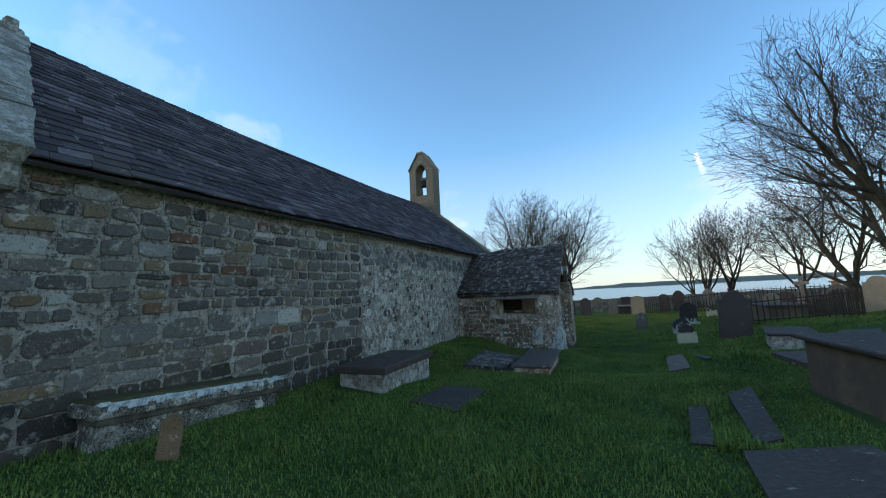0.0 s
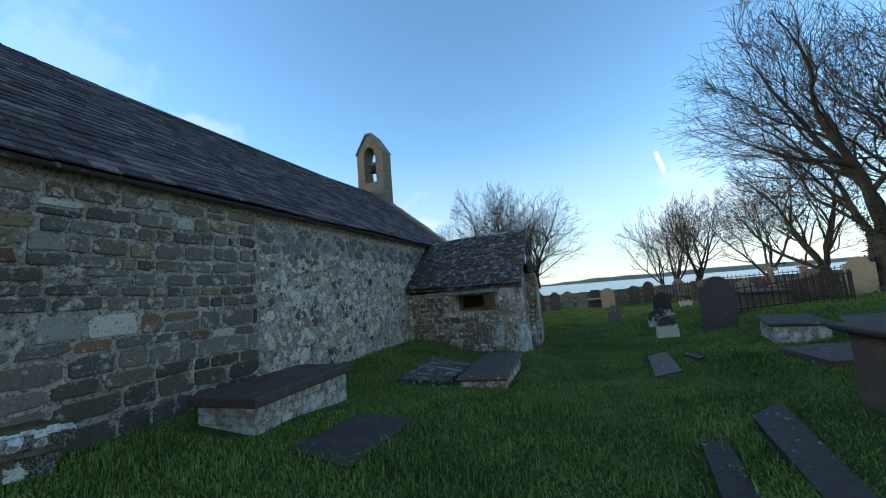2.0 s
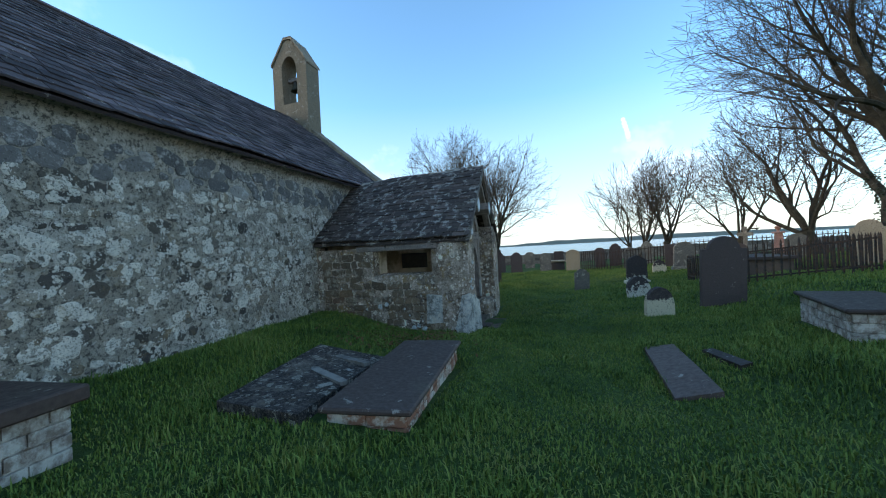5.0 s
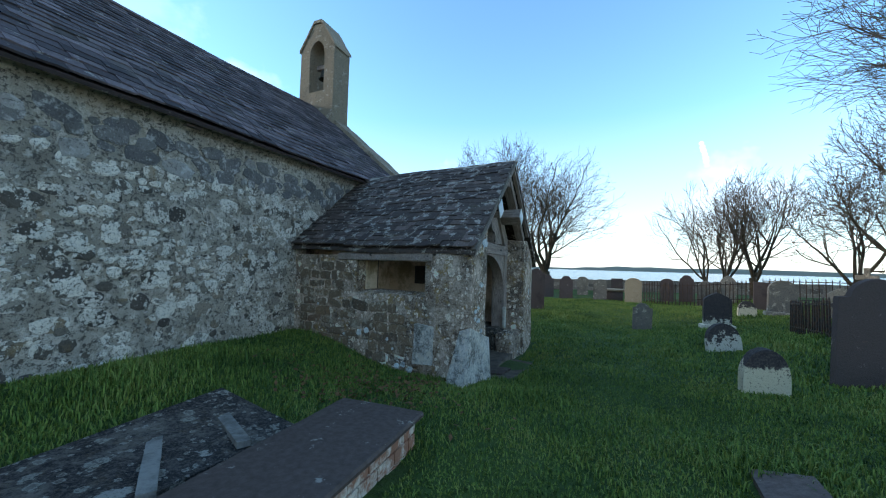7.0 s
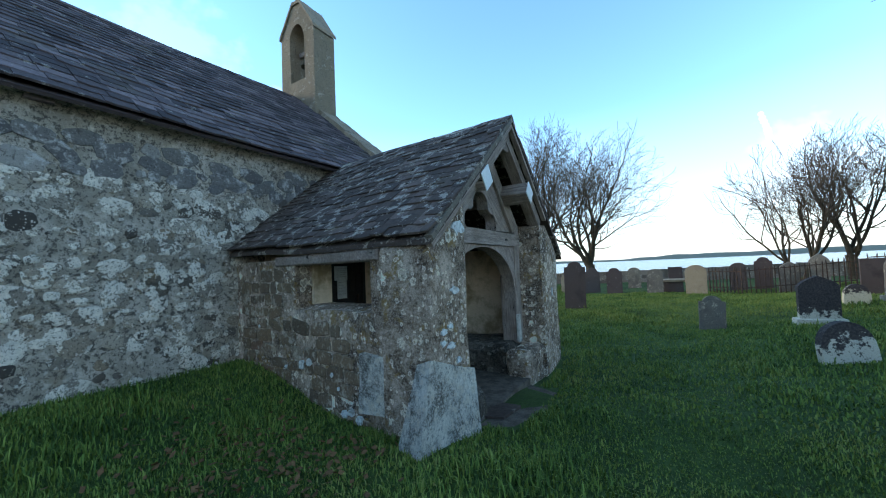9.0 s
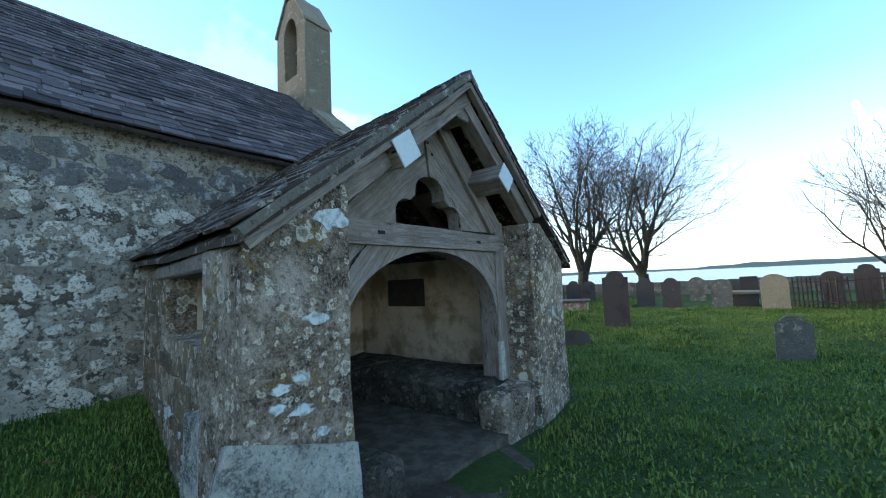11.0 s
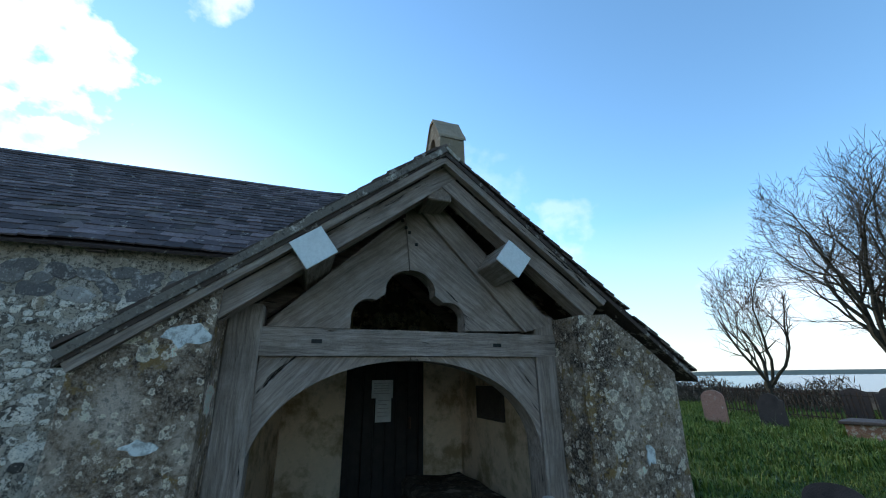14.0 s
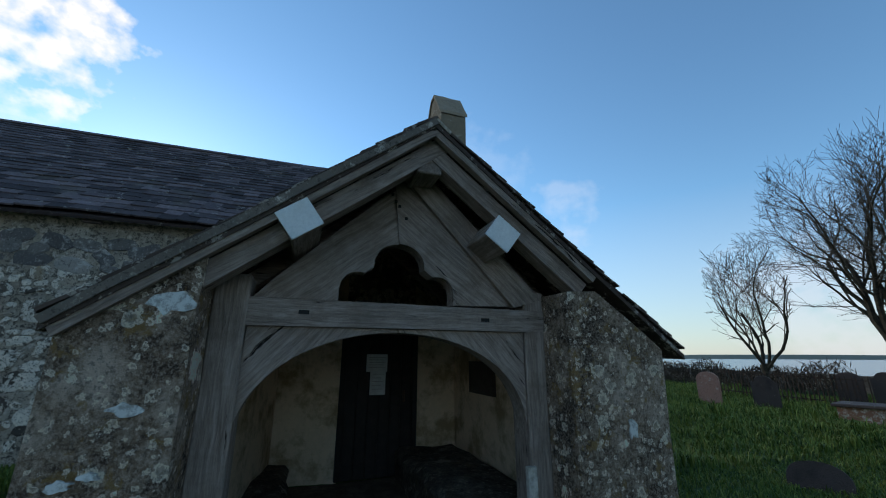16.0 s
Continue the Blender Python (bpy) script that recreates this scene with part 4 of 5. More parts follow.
for a, b in (((-0.36, -0.03, 0.18), (0.36, 0.015, 0.21)), ((-0.36, -0.03, -0.19), (0.36, 0.015, -0.16)), ((-0.36, -0.03, -0.16), (-0.33, 0.015, 0.18)), ((0.33, -0.03, -0.16), (0.36, 0.015, 0.18))):
    part("frame", boxed(a, b, 0.004), M_BOARD, plaque)

# oak frame: posts, arched tie, cusped blades
BX = -2.08


def oak(name, bm, label="", turn=0.0, axis="X"):
    """An oak piece whose grain runs along its own y axis, turned by some degrees."""
    r = Matrix.Rotation(radians(turn), 4, axis)
    bmesh.ops.transform(bm, matrix=r.inverted(), verts=bm.verts)
    ob = pp(name, bm, M_OAK, label)
    ob.matrix_basis = r
    return ob


oak("post", rough_up(boxed((BX - 0.14, 12.17, -0.2), (BX + 0.14, 12.385, 1.97), 0.012), 5, 0.006, 4), "", 90)
oak("post", rough_up(boxed((BX - 0.14, 14.50, 0.19), (BX + 0.12, 14.69, 1.97), 0.012), 5, 0.006, 4), "", 90)
pp("post_patch", rough_up(boxed((BX + 0.10, 14.45, 0.21), (BX + 0.15, 14.53, 0.62), 0.006), 2, 0.006), M_LIME, "pale new timber patch")
ARC_L, ARC_R, ARC_C, ARC_Z, ARC_T = 12.36, 14.49, 13.42, 0.82, 1.60


def arc_point(a):
    c = math.cos(a)
    w = (ARC_R - ARC_C) if c > 0 else (ARC_C - ARC_L)
    return ARC_C + w * c, ARC_Z + (ARC_T - ARC_Z) * math.sin(a) ** 0.85


def brace(a0, a1):
    bm = bmesh.new()
    rows = []
    for a in np.linspace(a0, a1, 17):
        y, z = arc_point(a)
        yt = min(max(y, ARC_L + 0.03), ARC_R + 0.005)
        rows.append([bm.verts.new(p) for p in ((BX - 0.08, y, z), (BX + 0.10, y, z), (BX + 0.10, yt, 1.625), (BX - 0.08, yt, 1.625))])
    for p, q in zip(rows, rows[1:]):
        for i in range(4):
            bm.faces.new((p[i], p[(i + 1) % 4], q[(i + 1) % 4], q[i]))
    bm.faces.new(rows[0])
    bm.faces.new(rows[-1])
    oak("brace", bm, "curved oak arch brace", 48 if a0 > 2 else -48)


brace(math.pi, math.pi / 2 + 0.004)
brace(math.pi / 2 - 0.004, 0)
oak("tie_beam", rough_up(prism([(12.39, 1.628), (14.50, 1.628), (14.72, 1.64), (14.72, 1.805), (13.9, 1.81), (12.9, 1.815), (12.19, 1.82), (12.19, 1.64)], "x", BX - 0.12, BX + 0.13), 3, 0.006, 4), "heavy weathered oak tie beam")


def blade(side):
    """One of the two cusped boards that close the gable over the tie, with half of the trefoil cut out."""
    c = 13.42
    low, mid, top = 0.45, 0.30, 0.17
    cusp = [(low, 1.825), (low, 1.90)] + [(0.315 + 0.135 * math.cos(a), 1.925 + 0.13 * math.sin(a)) for a in np.linspace(0, 1.9, 7)] + [(0.2, 2.1)] + [(0.20 * math.cos(a), 2.13 + 0.17 * math.sin(a)) for a in np.linspace(0.1, math.pi / 2, 6)]
    cusp = [(c + side * p, q) for p, q in cusp]
    if side < 0:
        outer = [(13.43, 2.302), (13.43, 2.80), (13.30, 2.72), (12.50, 1.95), (12.40, 1.828)]
    else:
        outer = [(13.41, 2.302), (13.36, 2.84), (13.52, 2.98), (13.66, 2.92), (14.68, 1.93), (14.68, 1.85)]
    oak("gable_blade", rough_up(prism(cusp + outer, "x", BX - 0.05 - 0.012 * side, BX + 0.08 + 0.012 * side), 1, 0.004, 4), "cusped oak gable board", -38 * side)


blade(-1)
blade(1)
oak("strut", rough_up(prism([(13.40, 2.90), (13.56, 2.97), (14.66, 1.90), (14.40, 1.825)], "x", BX + 0.094, BX + 0.135), 3, 0.005, 4), "raking oak plank", -43)
for y, z in ((12.74, 1.725), (14.13, 1.715)):
    pp("peg_hole", boxed((BX + 0.128, y - 0.035, z - 0.014), (BX + 0.137, y + 0.035, z + 0.014), 0.0), M_DOOR)
for y, z in ((13.34, 2.72), (13.40, 2.62), (13.46, 2.52), (13.37, 2.66)):
    pp("peg", boxed((BX + 0.085, y - 0.012, z - 0.012), (BX + 0.10, y + 0.012, z + 0.012), 0.003), M_DOOR)


def along_roof(p, q, depth, drop, x0, x1):
    """A timber that follows the rake from p to q (y, z), hung below the roof."""
    p, q = Vector((0, *p)), Vector((0, *q))
    d = (q - p).normalized()
    n = Vector((0, -d.z, d.y))
    if n.z > 0:
        n = -n
    pts = [p + n * drop, q + n * drop, q + n * (drop + depth), p + n * (drop + depth)]
    return prism([(v.y, v.z) for v in pts], "x", x0, x1)


LA, LB, RA, RB = (APEX.y, APEX.z), (LE_F.y, LE_F.z), (APEX.y, APEX.z), (RE_F.y, RE_F.z)
RB2 = (15.0, APEX.z + (RE_F.z - APEX.z) * (15.0 - APEX.y) / (RE_F.y - APEX.y))
LB2 = (12.0, APEX.z + (LE_F.z - APEX.z) * (12.0 - APEX.y) / (LE_F.y - APEX.y))
oak("bargeboard", rough_up(along_roof(LA, LB, 0.07, 0.03, RAKE - 0.07, RAKE - 0.01), 4, 0.006, 3), "", 36)
oak("bargeboard", rough_up(along_roof(RA, RB2, 0.07, 0.03, RAKE - 0.07, RAKE - 0.01), 4, 0.006, 3), "", -37)
pp("verge_mortar", rough_up(along_roof(LA, LB, 0.05, -0.022, RAKE - 0.05, RAKE + 0.014), 8, 0.012, 6), M_DARKWALL, "grey lichened mortar along the verge")
oak("rafter", rough_up(along_roof(LA, LB2, 0.13, 0.105, RAKE - 0.24, RAKE - 0.09), 4, 0.006, 3), "", 36)
oak("rafter", rough_up(along_roof(RA, RB2, 0.13, 0.105, RAKE - 0.24, RAKE - 0.09), 4, 0.006, 3), "", -37)
for x in (-2.35, -3.0, -3.65, -4.3):
    u = (x + 4.92) / (RAKE + 4.92)
    ap, le, re = BACK.lerp(APEX, u), LE_B.lerp(LE_F, u), RE_B.lerp(RE_F, u)
    oak("rafter", along_roof((ap.y, ap.z), (le.y + 0.4, le.z + 0.28), 0.11, 0.09, x - 0.06, x + 0.06))
    oak("rafter", along_roof((ap.y, ap.z), (re.y - 0.7, re.z + 0.5), 0.11, 0.09, x - 0.06, x + 0.06))
oak("ridge_beam", rough_up(boxed((-3.4, 13.46, 2.80), (RAKE - 0.1, 13.66, 2.965), 0.01), 3, 0.006), "", 90, "Z")


def purlin(y, z, turn, w=0.22, h=0.2):
    bm = box(bmesh.new(), (-1.1, -w / 2, -h / 2), (0.0, w / 2, h / 2), 0.01, pose(RAKE + 0.0, y, z, turn, 0, 0))
    p = oak("purlin", rough_up(bm, 2, 0.004), "", 90, "Z")
    bm = box(bmesh.new(), (0.001, -w / 2 - 0.004, -h / 2 - 0.004), (0.014, w / 2 + 0.004, h / 2 + 0.004), 0.004, pose(RAKE, y, z, turn, 0, 0))
    pp("painted_end", bm, M_WHITE, "white-painted purlin end")


purlin(12.66, 2.28, 36)
purlin(14.12, 2.335, -37)


def left_slope(u, v):
    a, b = LE_B.lerp(LE_F, u), BACK.lerp(APEX, u)
    return a.lerp(b, v) + Vector((0, 0, 0.012 * math.sin(u * 9 + v * 4)))


def right_slope(u, v):
    a, b = RE_B.lerp(RE_F, u), BACK.lerp(APEX, u)
    return a.lerp(b, v)


for f in (left_slope, right_slope):
    n = 8
    vs = [f(i / n, j / n) for j in range(n + 1) for i in range(n + 1)]
    vs = [v - Vector((0, 0, 0.02)) for v in vs]
    low = [v - Vector((0, 0, 0.04)) for v in vs]
    k = (n + 1) ** 2
    fs = [(j * (n + 1) + i, j * (n + 1) + i + 1, (j + 1) * (n + 1) + i + 1, (j + 1) * (n + 1) + i) for j in range(n) for i in range(n)]
    fs += [tuple(k + i for i in q[::-1]) for q in fs]
    for i in range(n):
        for a, b in ((i, i + 1), (n * (n + 1) + i, n * (n + 1) + i + 1), (i * (n + 1), (i + 1) * (n + 1)), (i * (n + 1) + n, (i + 1) * (n + 1) + n)):
            fs.append((a, b, k + b, k + a))
    # deck coloured dark like the slates so its edge stands in for eaves shadow
    ob = raw("roof_deck", [tuple(v) for v in vs + low], fs, M_PSLATE, porch)
    ob.matrix_parent_inverse = porch.matrix_world.inverted()
lay("slate", slates_on(left_slope, 3, 0.125, 0.23, rng, (0.13, 0.27), 0.020, 0.018), SLATES, M_PSLATE, porch, lambda p: p.x > -4.6)
lay("slate", slates_on(right_slope, 3, 0.15, 0.26, rng, (0.16, 0.28), 0.014, 0.01), SLATES, M_PSLATE, porch, lambda p: False)
for i in range(8):
    a, b = BACK.lerp(APEX, i / 8), BACK.lerp(APEX, (i + 0.98) / 8)
    bm = prism([(-0.13, -0.06), (0, 0.055), (0.13, -0.06), (0.115, -0.085), (0, 0.02), (-0.115, -0.085)], "x", 0, (b - a).length)
    bmesh.ops.transform(bm, matrix=Matrix.Translation(a) @ Matrix.Rotation(math.atan2(b.y - a.y, b.x - a.x), 4, "Z"), verts=bm.verts)
    pp("ridge_tile", rough_up(bm, 1, 0.006, 4, i), M_COPING)

# ---- tombs ----
def chest_tomb(x0, x1, y0, y1, height, slab_mat, side_mat, label, rz=0.0, over=0.08, slab=0.09, bricks=False, sink=0.25):
    cx, cy = (x0 + x1) / 2, (y0 + y1) / 2
    g = gz(cx, cy)
    w, l = (x1 - x0) / 2, (y1 - y0) / 2
    t = thing("chest_tomb", (cx, cy, g), rz)
    tagged(t, label, "tomb")
    part("slab", rough_up(boxed((-w - over, -l - over, height - slab), (w + over, l + over, height), 0.015), 3, 0.006, 2.0, cx), slab_mat, t)
    body = part("body", boxed((-w + 0.012, -l + 0.012, -sink), (w - 0.012, l - 0.012, height - slab - 0.002), 0), side_mat, t)
    if bricks:
        r = random.Random(int(cx * 100))
        me = bpy.data.meshes.new("brick")
        tmp = box(bmesh.new(), (-0.5, -0.5, -0.5), (0.5, 0.5, 0.5), 0.06)
        tmp.to_mesh(me)
        tmp.free()
        me.materials.append(side_mat)
        rows = max(2, int((height - slab + 0.16) / 0.085))
        h = (height - slab + 0.16) / rows
        for k in range(rows):
            z = -0.16 + (k + 0.5) * h
            for length, put, ang in ((2 * l, lambda s: (w - 0.01, s), 90), (2 * l, lambda s: (-w + 0.01, s), 90), (2 * w, lambda s: (s, -l + 0.01), 0), (2 * w, lambda s: (s, l - 0.01), 0)):
                n = max(2, int(length / 0.22))
                step = length / n
                for i in range(n + (k % 2)):
                    a = max(0, (i - 0.5 * (k % 2)) * step)
                    b = min(length, (i + 1 - 0.5 * (k % 2)) * step)
                    if b - a < 0.04:
                        continue
                    px, py = put((a + b) / 2 - length / 2)
                    o = new("brick", me)
                    o.parent = body
                    o.matrix_basis = pose(px, py, z, r.uniform(-1, 1), r.uniform(-1, 1), ang) @ Matrix.Diagonal((b - a - 0.012, 0.03 + r.uniform(0, 0.012), h - 0.012, 1))
    return t


def ledger(corners, thick, mat, label, rise=0.03, rx=0.0):
    """A flat grave slab lying in the turf, by the run of its corners."""
    cx, cy = sum(c[0] for c in corners) / len(corners), sum(c[1] for c in corners) / len(corners)
    t = thing("grave_slab", (cx, cy, gz(cx, cy)))
    tagged(t, label, "grave slab")
    bm = prism([(x - cx, y - cy) for x, y in corners], "z", -thick, rise)
    for v in bm.verts:
        v.co.z += 0.9 * (gz(v.co.x + cx, v.co.y + cy) - gz(cx, cy)) + rx * v.co.x
    part("slab", rough_up(bm, 3, 0.007, 2.0, cx), mat, t)


old_tomb = chest_tomb(-4.82, -4.47, 2.0, 4.08, 0.36, M_CRUST, M_CRUST, "moss-topped stone chest tomb crusted white, against the church wall", 0, 0.06, 0.13)
part("moss", rough_up(boxed((-0.22, -1.07, 0.34), (0.19, 1.07, 0.395), 0.012), 4, 0.012, 4), M_MOSSTOP, old_tomb, "green-brown moss layer")
part("bedding", rough_up(boxed((-0.19, -1.04, 0.17), (0.205, 1.04, 0.232), 0.008), 4, 0.01, 3), M_FLOOR, old_tomb, "earthy bedding under the slab")
edge = bmesh.new()
er = random.Random(41)
for i in range(26):
    y = -1.07 + 2.14 * (i + 0.5) / 26
    drop = er.uniform(0.012, 0.07)
    box(edge, (0.225, y - 0.045, 0.36 - drop), (0.243, y + 0.045, 0.366), 0.006, pose(0, 0, 0, er.uniform(-2, 2), 0, 0))
    box(edge, (0.17 + er.uniform(0, 0.04), y - 0.045, 0.352), (0.24, y + 0.045, 0.372), 0.006)
tagged(part("crust", rough_up(edge, 1, 0.006, 12), M_WHITECRUST, old_tomb, "white lichen crust along the slab's edge"), kind="stuff")
old_tomb.matrix_world = pose(-4.65, 3.04, gz(-4.6, 3.04), -5, 0, 0)
chest_tomb(-4.30, -3.48, 5.2, 6.86, 0.35, M_TOMB, M_BRICK, "limewashed brick chest tomb under a dark slate slab", 1.5, 0.08, 0.11, True)
ledger([(-2.91, 5.04), (-2.08, 4.84), (-2.12, 6.16), (-2.84, 6.25)], 0.2, M_TOMB, "dark slate grave slab sunk in the grass", 0.03)
ledger([(-3.12, 7.70), (-2.2, 7.55), (-2.30, 9.40), (-3.25, 9.48)], 0.3, M_LEDGER, "broken lichened slate grave slab raised on rubble", 0.10)
chest_tomb(-2.09, -1.43, 7.72, 9.80, 0.20, M_TOMB, M_BRICKRED, "low brick grave under a plain dark slate slab", 3, 0.06, 0.05, True)
for (xa, ya), (xb, yb) in (((-2.95, 8.76), (-2.22, 8.29)), ((-3.24, 9.36), (-2.29, 8.92))):
    n = Vector((yb - ya, xa - xb, 0)).normalized() * 0.045
    strip = thing("mortar_strip", ((xa + xb) / 2, (ya + yb) / 2, gz((xa + xb) / 2, (ya + yb) / 2)))
    tagged(strip, "grey mortar repair across a broken slate slab", "mortar")
    cx, cy = (xa + xb) / 2, (ya + yb) / 2
    part("mortar", rough_up(prism([(xa - cx - n.x, ya - cy - n.y), (xb - cx - n.x, yb - cy - n.y), (xb - cx + n.x, yb - cy + n.y), (xa - cx + n.x, ya - cy + n.y)], "z", 0.08, 0.122), 3, 0.008, 5), M_BENCH, strip)
ledger([(0.86, 10.54), (0.75, 8.85), (1.10, 8.76), (1.18, 10.41)], 0.2, M_TOMB, "narrow grey slate slab lying in the grass", 0.05, 0.1)
ledger([(1.36, 10.0), (1.45, 9.3), (1.56, 9.32), (1.46, 10.0)], 0.2, M_TOMB, "narrow stone kerb lying in the grass", 0.05)
ledger([(1.19, 6.37), (1.52, 6.66), (1.27, 4.72), (1.03, 4.62)], 0.2, M_TOMB, "long tilted slate slab among weeds", 0.07, 0.12)
ledger([(0.66, 5.89), (0.86, 5.96), (0.70, 4.50), (0.5, 4.52)], 0.2, M_TOMB, "narrow dark slab half sunk in the grass", 0.04)
ledger([(0.86, 4.33), (1.85, 4.72), (1.95, 3.6), (0.78, 3.3)], 0.2, M_TOMB, "broad slate grave slab flush with the grass", 0.05)
chest_tomb(2.3, 3.15, 5.35, 7.0, 0.72, M_TOMB, M_CHEST, "tall slate chest tomb with plain brown side panels", 4, 0.1, 0.06)
chest_tomb(2.85, 3.55, 9.85, 11.3, 0.30, M_TOMB, M_BRICK, "low limewashed brick tomb with a slate top", -12, 0.06, 0.05, True)
ledger([(3.65, 9.8), (4.2, 9.55), (5.3, 12.1), (4.6, 12.2)], 0.2, M_TOMB, "wide slate slab lying on the turf", 0.1)
ledger([(2.45, 9.1), (2.62, 8.2), (4.2, 8.0), (3.9, 9.2)], 0.2, M_TOMB, "large slate slab lying slightly raised", 0.1)


# ---- headstones ----
def outline(style, w, h):
    """Half-width outlines of headstones (x, z), from the foot up one side and down the other."""
    w = w / 2
    if style == "round":
        top = [(w * math.cos(a), h - w * 0.75 + w * 0.75 * math.sin(a)) for a in np.linspace(0, math.pi, 15)]
    elif style == "low_round":
        top = [(w * math.cos(a), h * 0.25 + h * 0.75 * math.sin(a) ** 0.8) for a in np.linspace(0, math.pi, 15)]
    elif style == "shoulder":
        k = h - w * 0.75
        top = [(w, k), (w, k + 0.06), (w * 0.72, k + 0.06)] + [(w * 0.70 * math.cos(a), k + 0.06 + (h - k - 0.06) * math.sin(a)) for a in np.linspace(0.1, math.pi - 0.1, 11)] + [(-w * 0.72, k + 0.06), (-w, k + 0.06), (-w, k)]
    elif style == "point":
        top = [(w, h * 0.78)] + [(w * (1 - s ** 1.6), h * (0.78 + 0.22 * s)) for s in (0.25, 0.5, 0.75)] + [(0, h)] + [(-w * (1 - s ** 1.6), h * (0.78 + 0.22 * s)) for s in (0.75, 0.5, 0.25)] + [(-w, h * 0.78)]
    elif style == "broken":
        top = [(w, h * 0.62), (w * 0.8, h * 0.74), (w * 0.5, h * 0.8), (w * 0.2, h), (-w * 0.3, h * 0.97), (-w * 0.7, h * 0.9), (-w, h * 0.8)]
    else:
        top = [(w, h), (-w, h)]
    return [(w, -0.3)] + top + [(-w, -0.3)]


def headstone(x, y, w, h, style, mat, label, rz=0.0, lean=0.0, tip=0.0, thick=0.09, group="", z=None, foot=False):
    t = thing("headstone", (x, y, gz(x, y) if z is None else z), rz, lean, tip)
    tagged(t, label, "headstone", group)
    part("stone", rough_up(prism(outline(style, w, h), "y", -thick / 2, thick / 2, 0.008), 2, 0.005, 3.0, x + y), mat, t)
    if foot:
        part("plinth", rough_up(boxed((-w / 2 - 0.07, -thick / 2 - 0.08, -0.25), (w / 2 + 0.07, thick / 2 + 0.08, 0.10), 0.015), 1, 0.004), mat, t)
    return t


big = headstone(2.93, 13.6, 0.80, 1.34, "shoulder", M_GDARK, "tall dark slate headstone with a shouldered round top", 8, 3, 1, 0.10)
headstone(1.62, 12.80, 0.48, 0.53, "low_round", M_GHALF, "low round-topped headstone, dark above pale lichen", 8, 2, 0, 0.14)
headstone(1.87, 15.6, 0.56, 0.50, "low_round", M_GSPOT, "small squat headstone blotched with white lichen", 14, -3, -6, 0.14)
headstone(2.62, 19.6, 0.66, 0.97, "point", M_GFOOT, "black headstone with a white lichened foot", 6, 2, 0, 0.12, foot=True)
headstone(0.80, 19.4, 0.50, 0.75, "shoulder", M_GGREY, "small grey headstone standing in open grass", 4, -2, 2)
headstone(-2.75, 22.6, 0.68, 1.62, "shoulder", M_GDARK, "tall dark slate headstone beyond the porch", 10, 2, 1, 0.11)
headstone(-2.93, 19.55, 0.68, 0.34, "low_round", M_GDARK, "sunken round-topped stub of a headstone", 20, -18, 0, 0.14)
headstone(-3.72, 2.2, 0.17, 0.40, "point", M_MARKER, "small leaning brown stone marker by the old tomb", 50, 8, 8, 0.06)
FAR = "distant weathered headstones"
headstone(-2.3, 30.0, 0.72, 1.30, "shoulder", M_GDARK, "dark headstone near the boundary wall", 5, 0, 0, 0.1, FAR)
headstone(-0.5, 29.0, 0.66, 1.10, "round", M_GGREY, "grey round-topped headstone near the boundary wall", 3, 0, 1, 0.1, FAR)
headstone(1.05, 28.4, 0.76, 1.26, "round", M_GTAN, "tan sandstone headstone with a rounded top", 2, 0, 0, 0.12, FAR)
headstone(2.75, 30.2, 0.58, 1.20, "round", M_GDARK, "dark narrow headstone by the pickets", 2, 0, -2, 0.1, FAR)
headstone(3.6, 30.3, 0.62, 1.35, "shoulder", M_GDARK, "dark shouldered headstone by the pickets", -3, 0, 1, 0.1, FAR)
headstone(4.15, 28.9, 0.66, 1.18, "point", M_GGREY, "pointed grey headstone by the pickets", 5, 0, 2, 0.12, FAR)
headstone(5.1, 29.1, 0.60, 1.30, "point", M_GGREY, "tall pointed grey headstone below the trees", 0, 0, 0, 0.12, FAR)
headstone(4.95, 22.5, 0.76, 1.10, "round", M_GGREY, "lichened grey headstone with a rounded top", 4, -3, 3, 0.12, FAR, foot=True)
headstone(4.0, 22.3, 0.5, 0.50, "low_round", M_GHALF, "low pale-based grey headstone near railings", 3, 0, 0, 0.12, FAR)
headstone(5.2, 24.9, 0.6, 1.05, "flat", M_GDARK, "square dark slate headstone behind the grass", -2, 2, 0, 0.1, FAR)
headstone(7.9, 17.8, 0.72, 1.20, "shoulder", M_GTAN, "pale-faced sandstone headstone beside the big tree", -32, 0, 1, 0.14, FAR)
headstone(8.4, 17.9, 0.40, 1.05, "flat", M_GDARK, "narrow dark headstone beside the big tree", -32, 2, 0, 0.1, FAR)
headstone(9.2, 15.6, 0.66, 1.0, "round", M_GDARK, "dark round-topped headstone on the bank", -35, -2, 0, 0.12, FAR)
headstone(8.6, 22.2, 0.66, 0.95, "round", M_GGREY, "grey headstone behind the iron railings", -25, 0, 0, 0.12, FAR)
headstone(7.2, 23.5, 0.70, 0.92, "round", M_GDARK, "dark headstone behind the iron railings", -20, 0, 0, 0.12, FAR)
headstone(-7.9, 31.2, 0.72, 1.20, "round", M_GDARK, "dark headstone in the far row", 14, 0, 0, 0.12, FAR)
headstone(-7.1, 31.6, 0.72, 1.25, "shoulder", M_GDARK, "dark shouldered headstone in the far row", 14, 0, 0, 0.12, FAR)
headstone(-6.4, 32.0, 0.62, 1.20, "round", M_GDARK, "dark narrow headstone in the far row", 14, 0, 0, 0.12, FAR)
headstone(-4.7, 30.5, 0.66, 1.05, "round", M_GTAN, "tan round-topped headstone in the far row", 14, 0, 0, 0.12, FAR)
